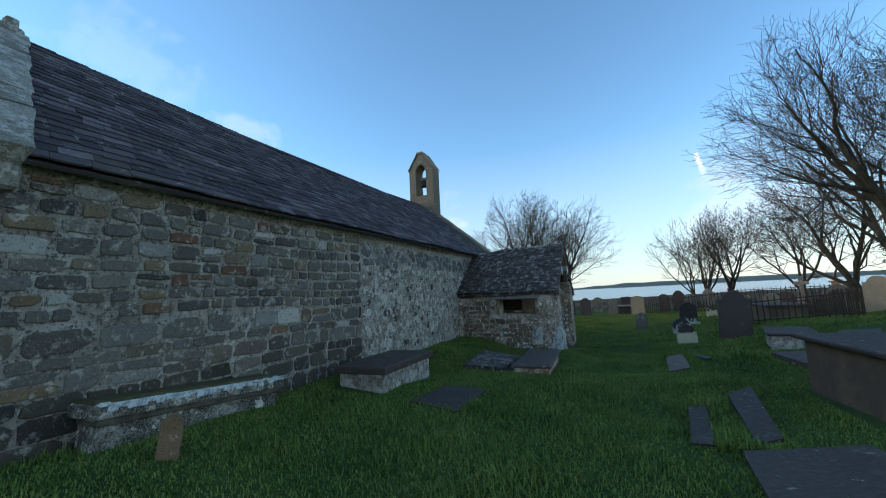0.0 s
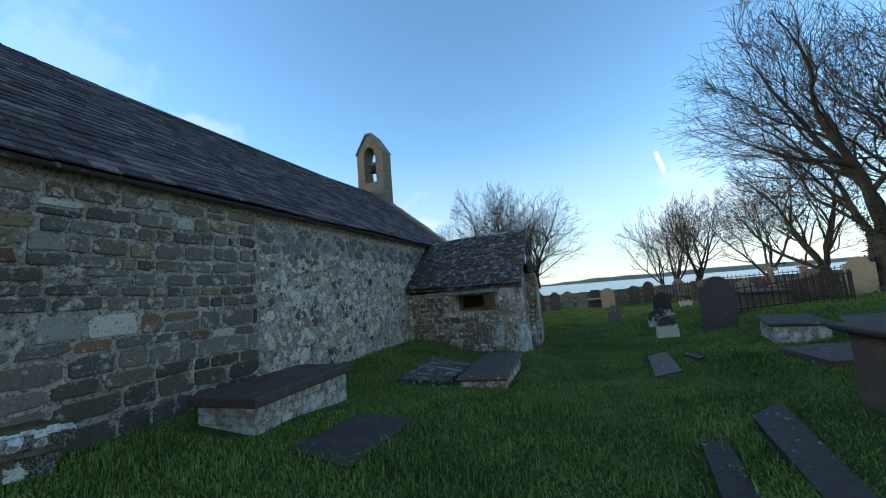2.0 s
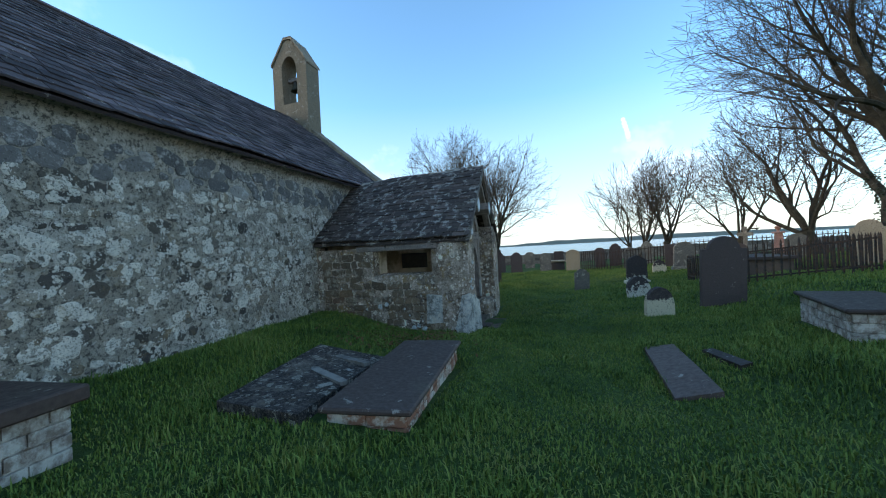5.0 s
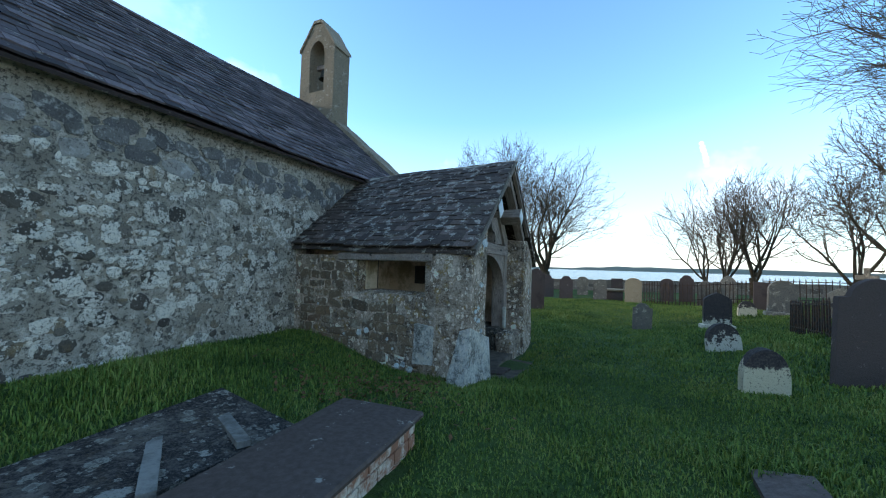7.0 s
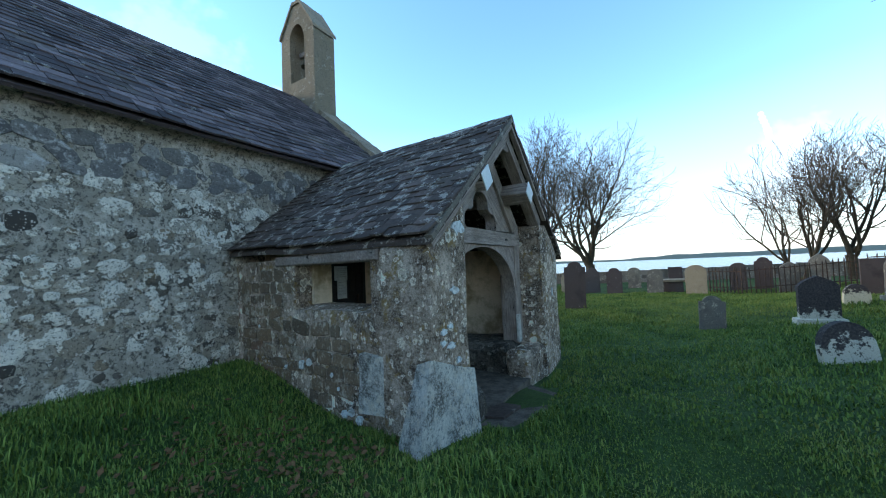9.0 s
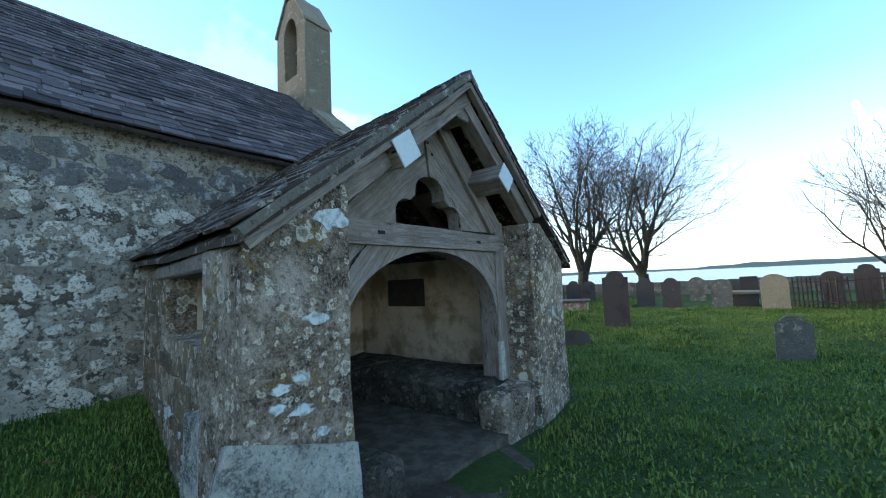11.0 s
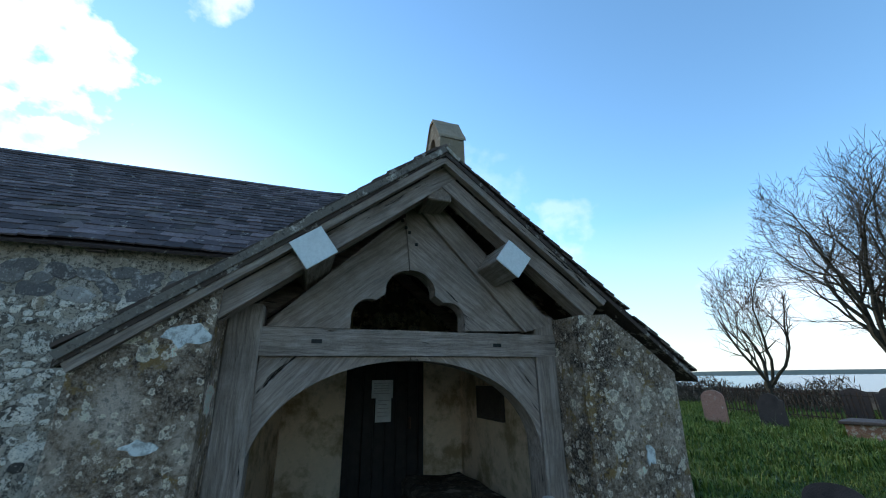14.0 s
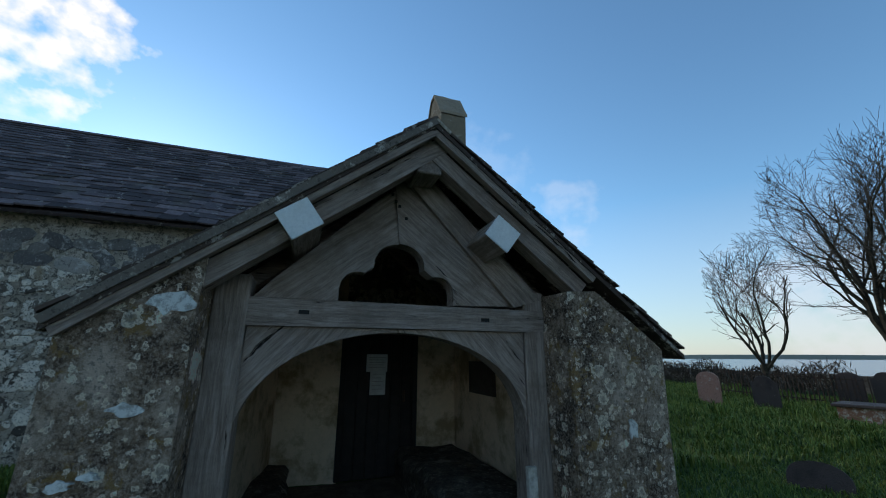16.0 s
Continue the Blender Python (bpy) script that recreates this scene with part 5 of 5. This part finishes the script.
headstone(-3.5, 31.0, 0.76, 1.35, "shoulder", M_GDARK, "dark headstone under the twin trees", 14, 0, 0, 0.12, FAR)
headstone(-1.6, 33.2, 0.66, 1.15, "round", M_GGREY, "grey headstone near the water", 5, 0, 0, 0.12, FAR)
headstone(0.4, 33.6, 0.66, 1.0, "flat", M_GDARK, "square dark headstone near the water", 3, 0, 0, 0.12, FAR)
headstone(-9.6, 26.5, 0.7, 1.1, "round", M_GPINK, "reddish headstone near the hedge", 20, 0, 0, 0.12, FAR)
headstone(-8.2, 27.2, 0.7, 1.05, "shoulder", M_GDARK, "dark headstone near the hedge", 20, 0, 0, 0.12, FAR)
chest_tomb(-6.2, -5.0, 26.6, 27.6, 0.5, M_TOMB, M_BRICKRED, "red brick table tomb with a flat slab", 14, 0.08, 0.08)
chest_tomb(-0.25, 0.6, 29.4, 30.4, 0.58, M_GTAN, M_GDARK, "dark chest tomb with a pale slab", 3, 0.08, 0.1)
chest_tomb(4.55, 5.65, 16.6, 18.4, 0.62, M_TOMB, M_CHEST, "dark chest tomb inside iron railings", 0, 0.08, 0.08)


def memorial(x, y, kind):
    t = thing("memorial", (x, y, gz(x, y)), -25)
    if kind == "urn":
        tagged(t, "pink granite pillar memorial topped by an urn", "memorial")
        part("base", boxed((-0.32, -0.32, -0.2), (0.32, 0.32, 0.25), 0.02), M_GGREY, t)
        bm = bmesh.new()
        bmesh.ops.create_cone(bm, segments=4, radius1=0.30, radius2=0.22, depth=0.95, cap_ends=True, matrix=pose(0, 0, 0.72, 0, 0, 45))
        part("shaft", bm, M_GPINK, t)
        part("cap", boxed((-0.26, -0.26, 1.195), (0.26, 0.26, 1.28), 0.03), M_GPINK, t)
        bm = bmesh.new()
        prof = [(0.07, 1.28), (0.05, 1.34), (0.13, 1.44), (0.14, 1.52), (0.06, 1.58), (0.08, 1.62), (0.01, 1.70)]
        rings = [[bm.verts.new((r * math.cos(a), r * math.sin(a), h)) for a in np.linspace(0, 2 * math.pi, 13)[:-1]] for r, h in prof]
        for a, b in zip(rings, rings[1:]):
            for i in range(12):
                bm.faces.new((a[i], a[(i + 1) % 12], b[(i + 1) % 12], b[i]))
        part("urn", bm, M_GPINK, t)
    else:
        tagged(t, "grey stone memorial cross on a stepped base", "memorial")
        part("base", boxed((-0.35, -0.3, -0.2), (0.35, 0.3, 0.22), 0.02), M_GGREY, t)
        part("step", boxed((-0.24, -0.2, 0.221), (0.24, 0.2, 0.4), 0.02), M_GGREY, t)
        part("shaft", boxed((-0.09, -0.07, 0.401), (0.09, 0.07, 1.6), 0.015), M_GGREY, t)
        part("arm", boxed((-0.32, -0.06, 1.14), (0.32, 0.06, 1.32), 0.015), M_GGREY, t)


memorial(10.6, 27.5, "urn")
memorial(9.0, 27.0, "cross")
headstone(6.3, 22.3, 0.0 + 0.62, 0.95, "point", M_GGREY, "grey pointed headstone past the railings", -15, 0, 0, 0.1, FAR)

# ---- railings ----
def railing(points, height, gap, label, spike=0.09, bar=0.016, mat=None, rails=(0.18, 0.86), broad=1.0):
    mat = mat or M_IRON
    t = thing("railing", (points[0][0], points[0][1], gz(*points[0])))
    tagged(t, label, "railing")
    bpy.context.view_layer.update()
    back = t.matrix_world.inverted()
    bm = bmesh.new()
    box(bm, (-bar * broad, -bar, -0.1), (bar * broad, bar, height - spike))
    tip = bmesh.ops.create_cone(bm, segments=4, radius1=bar * 1.6, radius2=0.001, depth=spike, cap_ends=True, matrix=pose(0, 0, height - spike / 2 + 0.002, 0, 0, 45))
    me = bpy.data.meshes.new("bar")
    bm.to_mesh(me)
    bm.free()
    me.materials.append(mat)
    for (x0, y0), (x1, y1) in zip(points, points[1:]):
        run = math.hypot(x1 - x0, y1 - y0)
        n = max(1, round(run / gap))
        ang = math.degrees(math.atan2(y1 - y0, x1 - x0))
        for i in range(n + 1):
            x, y = x0 + (x1 - x0) * i / n, y0 + (y1 - y0) * i / n
            o = new("bar", me)
            o.parent, o.matrix_parent_inverse = t, back
            o.matrix_basis = pose(x, y, gz(x, y), random.uniform(-1.5, 1.5), random.uniform(-1.5, 1.5), ang)
        for f in rails:
            bm = bmesh.new()
            a, b = Vector((x0, y0, gz(x0, y0) + height * f)), Vector((x1, y1, gz(x1, y1) + height * f))
            bmesh.ops.create_cube(bm, size=1, matrix=Matrix.Translation((a + b) / 2) @ (b - a).to_track_quat("X", "Z").to_matrix().to_4x4() @ Matrix.Diagonal(((b - a).length, 0.012, 0.035, 1)))
            o = part("rail", bm, mat)
            o.parent, o.matrix_parent_inverse = t, back


railing([(3.75, 15.2), (6.3, 15.0), (6.6, 19.6), (4.25, 19.8), (3.75, 15.2)], 0.85, 0.15, "rusty iron railings round a family grave")
railing([(1.5, 29.6), (2.6, 28.6), (5.9, 28.4)], 1.1, 0.15, "rusty iron railings in front of the water", 0.09, 0.018, M_IRON, (0.2, 0.82), 1.0)
railing([(6.3, 28.6), (13.5, 26.8)], 1.15, 0.2, "iron railings among the far headstones")
railing([(-12.0, 30.2), (-7.2, 30.8)], 1.15, 0.14, "dark iron railings before a far row of headstones")

# ---- boundary wall ----
def boundary(points, height, thick, label):
    bm = bmesh.new()
    for (x0, y0), (x1, y1) in zip(points, points[1:]):
        run = math.hypot(x1 - x0, y1 - y0)
        n = int(run / 0.55)
        for i in range(n):
            for k in range(3):
                s = (i + 0.5 + 0.3 * (k % 2)) / n
                x, y = x0 + (x1 - x0) * s, y0 + (y1 - y0) * s
                z = gz(x, y)
                h = height / 3
                box(bm, (-0.29, -thick / 2 + random.uniform(-0.04, 0.04), -0.02 if k else -0.25), (0.29, thick / 2 + random.uniform(-0.04, 0.04), h * random.uniform(0.92, 1.12)), 0.0, pose(x, y, z + k * h, 0, random.uniform(-3, 3), math.degrees(math.atan2(y1 - y0, x1 - x0))))
    w = part("boundary_wall", bm, M_DARKWALL)
    tagged(w, label, "wall", kind="structure")


boundary([(-30, 36.5), (-6, 37.5), (20, 36.0), (40, 30)], 0.75, 0.5, "low dark dry-stone churchyard wall along the shore")

# ---- trees ----
class Wood:
    """A bare tree as tubes, kept within a domed crown: limbs in one mesh, twigs in another."""

    LENGTH = (0.17, 0.42, 0.27, 0.17, 0.11, 0.07, 0.05)
    STEPS = (4, 8, 7, 5, 4, 3, 2)
    RISE = (0.0, 0.11, 0.075, 0.05, 0.03, 0.02, 0.01)
    WILD = (0.05, 0.12, 0.15, 0.18, 0.2, 0.22, 0.22)

    def __init__(self, seed, height, wide, lean, limbs, spread, top, fine):
        self.r = random.Random(seed)
        self.limbs, self.twigs = ([], []), ([], [])
        self.height, self.wide, self.lean = height, wide, Vector(lean)
        self.limb_count, self.spread, self.top, self.fine = limbs, spread, top, fine
        self.heart = Vector((self.lean.x * height * 0.45, self.lean.y * height * 0.45, height * 0.52))

    def tube(self, store, pts, radii, sides):
        vs, fs = store
        base = len(vs)
        d = (pts[-1] - pts[0]).normalized()
        a = d.orthogonal().normalized()
        b = d.cross(a)
        ring = [a * math.cos(2 * math.pi * k / sides) + b * math.sin(2 * math.pi * k / sides) for k in range(sides)]
        for i, (p, rad) in enumerate(zip(pts, radii)):
            vs.extend([tuple(p + u * rad) for u in ring])
            if i:
                o = base + (i - 1) * sides
                fs.extend([(o + k, o + (k + 1) % sides, o + sides + (k + 1) % sides, o + sides + k) for k in range(sides)])

    def outside(self, q):
        """How far out of the crown's dome a place lies: over 1 is outside."""
        d = q - self.heart
        tall = self.height * 0.48 if d.z > 0 else self.height * 0.40
        bump = 1 + 0.10 * math.sin(3 * math.atan2(d.y, d.x) + self.height) + 0.07 * math.sin(7 * math.atan2(d.z, d.x))
        return math.sqrt((d.x * d.x + d.y * d.y) / self.wide ** 2 + (d.z / tall) ** 2) / bump

    def grow(self, p, d, rad, level, reach=1.0):
        """One crooked stem and the stems that spring from it, stopping at the dome."""
        r = self.r
        steps = self.STEPS[level]
        step = self.height * self.LENGTH[level] * reach / steps
        pts, radii, q, dd = [p.copy()], [rad], p.copy(), d.copy()
        wild = self.WILD[level]
        for i in range(steps):
            dd = (dd + Vector((r.gauss(0, wild), r.gauss(0, wild), r.gauss(0, wild * 0.8) + self.RISE[level])) + self.lean * 0.05).normalized()
            q = q + dd * step
            if level > 0 and self.outside(q) > r.uniform(0.94, 1.06):
                break
            pts.append(q.copy())
            radii.append(max(self.fine, rad * (1 - (0.15 if level == 0 else 0.55) * (i + 1) / steps)))
        n = len(pts) - 1
        if n < 1:
            return
        if level == 0:
            radii[0] *= 1.3
        thick = level <= 2
        self.tube(self.limbs if thick else self.twigs, pts, radii, 9 if level < 1 else 6 if thick else 3)
        if level >= self.top:
            return
        kids = (self.limb_count, 6, 5, 4, 4, 3, 2)[level]
        spin = r.uniform(0, 6.28)
        for i in range(kids):
            at = n if i == 0 else n - r.randrange(0, 2) if level == 0 else max(1, min(n, round(n * (0.2 + 0.8 * (i - r.random() * 0.6) / (kids - 1)))))
            at = max(1, at)
            turn = r.uniform(4, 18) if i == 0 else r.uniform(22, self.spread) if level == 0 else r.uniform(24, 54)
            way = (pts[at] - pts[at - 1]).normalized()
            side = way.orthogonal().normalized()
            side.rotate(Matrix.Rotation(spin + i * 2.4 + r.uniform(-0.4, 0.4), 3, way))
            outward = (pts[at] - self.heart) * (0.25 / self.height) if level > 1 else Vector((0, 0, 0))
            nd = (way * math.cos(radians(turn)) + side * math.sin(radians(turn)) + self.lean * 0.10 + outward).normalized()
            if nd.z < -0.1:
                nd.z *= 0.3
            share = r.uniform(0.40, 0.58) if level == 0 else 0.85 if i == 0 else r.uniform(0.45, 0.68)
            far = r.uniform(0.8, 1.1) * (1.0 if level == 0 or i == 0 else 1.15 - 0.4 * at / n)
            self.grow(pts[at], nd.normalized(), max(self.fine, radii[at] * share), level + 1, far)


def tree(x, y, height, girth, seed, label, wide=0.5, lean=(0, 0, 0), limbs=6, ivy=0.0, top=5, stems=1, tilt=0.0, spread=48, fine=0.0065):
    t = thing("tree", (x, y, gz(x, y)))
    tagged(t, label, "tree", "bare coastal trees")
    w = Wood(seed, height, wide * height, lean, limbs, spread, top, fine)
    for k in range(stems):
        d = Vector((w.r.uniform(-0.06, 0.06) + tilt, w.r.uniform(-0.06, 0.06), 1)) if stems == 1 else Vector((0.35 * math.cos(k * 2.4), 0.35 * math.sin(k * 2.4), 1))
        w.grow(Vector((0.25 * k * math.cos(k * 2.4), 0.25 * k * math.sin(k * 2.4), -0.15)), d.normalized(), girth * (1 if k == 0 else 0.75), 0)
    raw("trunk", *w.limbs, M_BARK, t)
    raw("crown", *w.twigs, M_TWIG, t)
    if ivy:
        vs, fs = [], []
        limbs_at = [Vector(v) for v in w.limbs[0] if v[2] < ivy and math.hypot(v[0], v[1]) < 1.6]
        for _ in range(2600):
            c = w.r.choice(limbs_at) + Vector((w.r.gauss(0, 0.07), w.r.gauss(0, 0.07), w.r.gauss(0, 0.16)))
            u = Vector((w.r.gauss(0, 1), w.r.gauss(0, 1), w.r.gauss(0, 1))).normalized() * w.r.uniform(0.03, 0.055)
            v = u.orthogonal().normalized() * 0.035
            o = len(vs)
            vs += [tuple(c - u), tuple(c + v), tuple(c + u), tuple(c - v)]
            fs.append((o, o + 1, o + 2, o + 3))
        raw("ivy", vs, fs, M_IVY, t)
    return t


tree(-3.85, 33, 9.5, 0.30, 12, "bare windswept tree by the shore, pale dry bark", 0.44, (0.14, 0, 0.06), 7, spread=54, fine=0.006)
tree(-7.1, 33, 11.0, 0.32, 23, "bare rounded tree by the shore", 0.35, (0.03, 0, 0.08), 8, spread=46, fine=0.006)
tree(-11.6, 33, 8.4, 0.17, 31, "slim bare tree near the hedge", 0.20, (-0.06, 0, 0.3), 5, spread=36)
tree(5.2, 31.5, 6.6, 0.17, 47, "bare many-stemmed tree behind the headstones", 0.46, (-0.10, 0, 0.05), 4, stems=3, top=4, spread=44)
tree(7.1, 32.5, 7.3, 0.22, 59, "bare tree behind the headstones, branches leaning seaward", 0.38, (0.10, 0, 0.1), 5)
tree(10.3, 30.5, 7.0, 0.20, 61, "bare crooked tree with a leaning trunk", 0.36, (-0.06, 0, 0.05), 4, tilt=-0.15)
tree(10.0, 23.5, 7.6, 0.24, 73, "bare tree with long slanting limbs", 0.46, (-0.16, 0, 0.05), 5, tilt=-0.25)
tree(8.6, 17.8, 11.0, 0.42, 83, "large bare old tree with heavy low limbs and an ivied trunk", 0.44, (-0.04, 0, 0.03), 6, 2.6, spread=60, top=6, fine=0.005)
tree(12.0, 18.5, 10.5, 0.30, 97, "bare leaning tree on the bank", 0.45, (-0.05, 0, 0.05), 6)

# hedge beyond the far row
def hedge(x0, x1, y, height, seed):
    r = random.Random(seed)
    vs, fs = [], []
    for _ in range(5200):
        x = r.uniform(x0, x1)
        top = height * (0.75 + 0.25 * math.sin(x * 1.7) * math.sin(x * 0.6 + 1))
        p = Vector((x, y + r.gauss(0, 0.45), gz(x, y) + r.uniform(0, top)))
        u = Vector((r.gauss(0, 1), r.gauss(0, 1), r.gauss(0.6, 1))).normalized() * r.uniform(0.1, 0.28)
        v = u.orthogonal().normalized() * 0.02
        o = len(vs)
        vs += [tuple(p - u), tuple(p + v), tuple(p + u), tuple(p - v)]
        fs.append((o, o + 1, o + 2, o + 3))
    h = raw("hedge", vs, fs, M_TWIG)
    tagged(h, "low bare brown hedge at the churchyard edge", "hedge", kind="stuff")


hedge(-24, -9.5, 34.5, 1.5, 5)

# ---- grass and weeds ----
def blades(name, count, area, length, label, seed, avoid=True, wide=0.006):
    r = np.random.RandomState(seed)
    x0, x1, y0, y1 = area
    x, y = r.uniform(x0, x1, count), r.uniform(y0, y1, count)
    ok = ~(((x < WX + 0.03) & (y < 16.4)) | ((x < -1.55) & (y > 11.5 + (-1.6 - x) * 0.16) & (y < 15.65)) | ((x > -1.62) & (x < -1.25) & (y > 12.3) & (y < 14.0)))
    for a, b, c, d in BARE:
        ok &= ~((x > a) & (x < b) & (y > c) & (y < d))
    x, y = x[ok], y[ok]
    n = len(x)
    z = heights(x, y) - 0.004
    tuft = 0.72 + 0.7 * np.clip(np.sin(x * 3.1 + 2 * np.sin(y * 1.3)) * np.sin(y * 2.7 + 1.5 * np.sin(x * 1.9)), 0, 1)
    path = np.exp(-((x - 0.25 - 0.1 * np.sin(y)) / 0.45) ** 2)
    clump = 0.95 + 0.35 * np.sin(x * 0.9 + 1.7 * np.sin(y * 0.6)) * np.sin(y * 0.8 + 0.4)
    l = r.uniform(*length, n) * tuft * clump * (1 - 0.25 * path) * (1 + 0.9 * (r.uniform(0, 1, n) > 0.97))
    ang, bend = r.uniform(0, 2 * np.pi, n), r.uniform(0.1, 0.9, n)
    dx, dy = np.cos(ang), np.sin(ang)
    w = wide * r.uniform(0.7, 1.3, n)
    px, py = -dy * w, dx * w
    mid = np.stack([x + dx * l * bend * 0.3, y + dy * l * bend * 0.3, z + l * 0.6], -1)
    tip = np.stack([x + dx * l * bend, y + dy * l * bend, z + l * (1.05 - 0.45 * bend)], -1)
    side = np.stack([px, py, np.zeros(n)], -1)
    root = np.stack([x, y, z], -1)
    vs = np.stack([root - side, root + side, mid + side * 0.8, mid - side * 0.8, tip], 1).reshape(-1, 3)
    k = np.arange(n)[:, None] * 5
    me = bpy.data.meshes.new(name)
    me.vertices.add(len(vs))
    me.vertices.foreach_set("co", vs.ravel())
    loops = np.concatenate([k, k + 1, k + 2, k + 3, k + 3, k + 2, k + 4], 1).ravel()
    me.loops.add(len(loops))
    me.loops.foreach_set("vertex_index", loops)
    me.polygons.add(2 * n)
    me.polygons.foreach_set("loop_start", (np.arange(n)[:, None] * 7 + np.array([0, 4])).ravel())
    me.update(calc_edges=True)
    me.materials.append(M_GRASS)
    ob = new(name, me)
    tagged(ob, label, "grass", kind="stuff")


BARE = [(-4.3, -3.45, 5.0, 7.0), (-2.85, -2.12, 5.05, 6.15), (-3.15, -1.35, 7.65, 9.5), (0.8, 1.12, 8.9, 10.4), (1.1, 1.3, 4.8, 6.2), (0.62, 0.75, 4.6, 5.8), (0.9, 1.85, 3.5, 4.4), (2.15, 3.1, 5.3, 7.0), (2.85, 3.55, 9.9, 11.3), (2.6, 3.9, 8.2, 9.05), (3.8, 4.9, 9.9, 11.9), (-4.85, -4.45, 2.0, 4.1)]
blades("grass", 330000, (-4.9, 5.0, 1.0, 13.0), (0.035, 0.080), "short tufted green grass", 1, True, 0.0046)
blades("grass", 190000, (-4.0, 9.0, 13.0, 30.0), (0.045, 0.095), "tufted grass round the headstones", 2, True, 0.0075)
blades("grass", 130000, (-24.0, -4.0, 17.0, 34.0), (0.10, 0.26), "rough tufted grass behind the church", 4, True, 0.012)
blades("grass", 9000, (0.7, 1.35, 4.4, 5.4), (0.06, 0.14), "longer weeds between the slabs", 3)


# ---- worn entrance and leaf litter ----
ledger([(-1.66, 12.30), (-1.35, 12.45), (-1.18, 13.0), (-1.25, 13.7), (-1.66, 14.0)], 0.1, M_FLOOR, "trodden bare earth before the porch", 0.004)
ledger([(-1.72, 12.55), (-1.50, 12.60), (-1.46, 13.0), (-1.74, 13.02)], 0.1, M_TOMB, "worn slate doorstep before the porch", 0.03)


def litter(count, area, seed):
    r = random.Random(seed)
    vs, fs = [], []
    for _ in range(count):
        x, y = r.gauss(area[0], area[2]), r.gauss(area[1], area[3])
        if y > 11.4 + (-1.6 - x) * 0.16:
            continue
        p = Vector((x, y, gz(x, y) + r.uniform(0.02, 0.06)))
        u = Vector((r.gauss(0, 1), r.gauss(0, 1), r.gauss(0, 0.4))).normalized() * r.uniform(0.015, 0.035)
        v = Vector((-u.y, u.x, r.uniform(-0.02, 0.02))) * 0.7
        o = len(vs)
        vs += [tuple(p - u), tuple(p + v), tuple(p + u * 1.2), tuple(p - v)]
        fs.append((o, o + 1, o + 2, o + 3))
    tagged(raw("leaf_litter", vs, fs, M_LEAF), "fallen brown leaves in the grass beside the porch", "leaves", kind="stuff")




def crust(points, label=""):
    """A thick white crust of limewash and lichen on the pier's face."""
    r = random.Random(int(points[0] * 1000))
    cy, cz, w, h = points
    rim = [(cy + w * r.uniform(0.5, 1.25) * math.cos(a), cz + h * r.uniform(0.5, 1.25) * math.sin(a)) for a in np.linspace(0, 2 * math.pi, 15)[:-1]]
    pp("lichen_patch", rough_up(prism(rim, "x", FX - 0.03, FX + 0.013), 1, 0.004, 9), M_WHITECRUST, label)


for spot in ((12.03, 1.72, 0.12, 0.07), (11.93, 1.16, 0.08, 0.035), (11.72, 0.83, 0.06, 0.03), (11.84, 0.86, 0.05, 0.022), (11.70, 0.74, 0.05, 0.03), (11.83, 0.70, 0.07, 0.03), (11.95, 0.55, 0.05, 0.03), (15.2, 0.9, 0.05, 0.08)):
    crust(spot)
under(part("eaves_shim", boxed((WX + 0.002, 10.02, 3.03), (WX + 0.10, 10.22, 3.09), 0.004), M_SLATE), church)
for run, z, size in ((1.63, 0.44, 0.045), (1.49, 0.40, 0.05), (2.02, 0.36, 0.022), (2.12, 0.24, 0.018), (1.18, 0.34, 0.02), (2.2, 0.02, 0.04), (2.3, 0.05, 0.035), (2.42, 0.0, 0.045), (0.6, 0.75, 0.02)):
    d = (P_OUT - P_IN).normalized()
    face = Vector((d.y, -d.x, 0))
    r = random.Random(int(run * 100))
    rim = [(run + size * r.uniform(0.8, 1.2) * math.cos(a), z + size * r.uniform(0.8, 1.2) * math.sin(a)) for a in np.linspace(0, 2 * math.pi, 13)[:-1]]
    bm = prism(rim, "y", 0.02, -0.022)
    bmesh.ops.transform(bm, matrix=Matrix.Translation(P_IN) @ Matrix.Rotation(math.atan2(d.y, d.x), 4, "Z"), verts=bm.verts)
    pp("lichen_rosette", bm, M_WHITECRUST, "white lichen rosette")
M_LEAF = plain_material("dead_leaf", (0.10, 0.055, 0.025), (0.16, 0.09, 0.04), 9, 0.8)
litter(420, (-2.6, 10.7, 0.6, 0.35), 8)
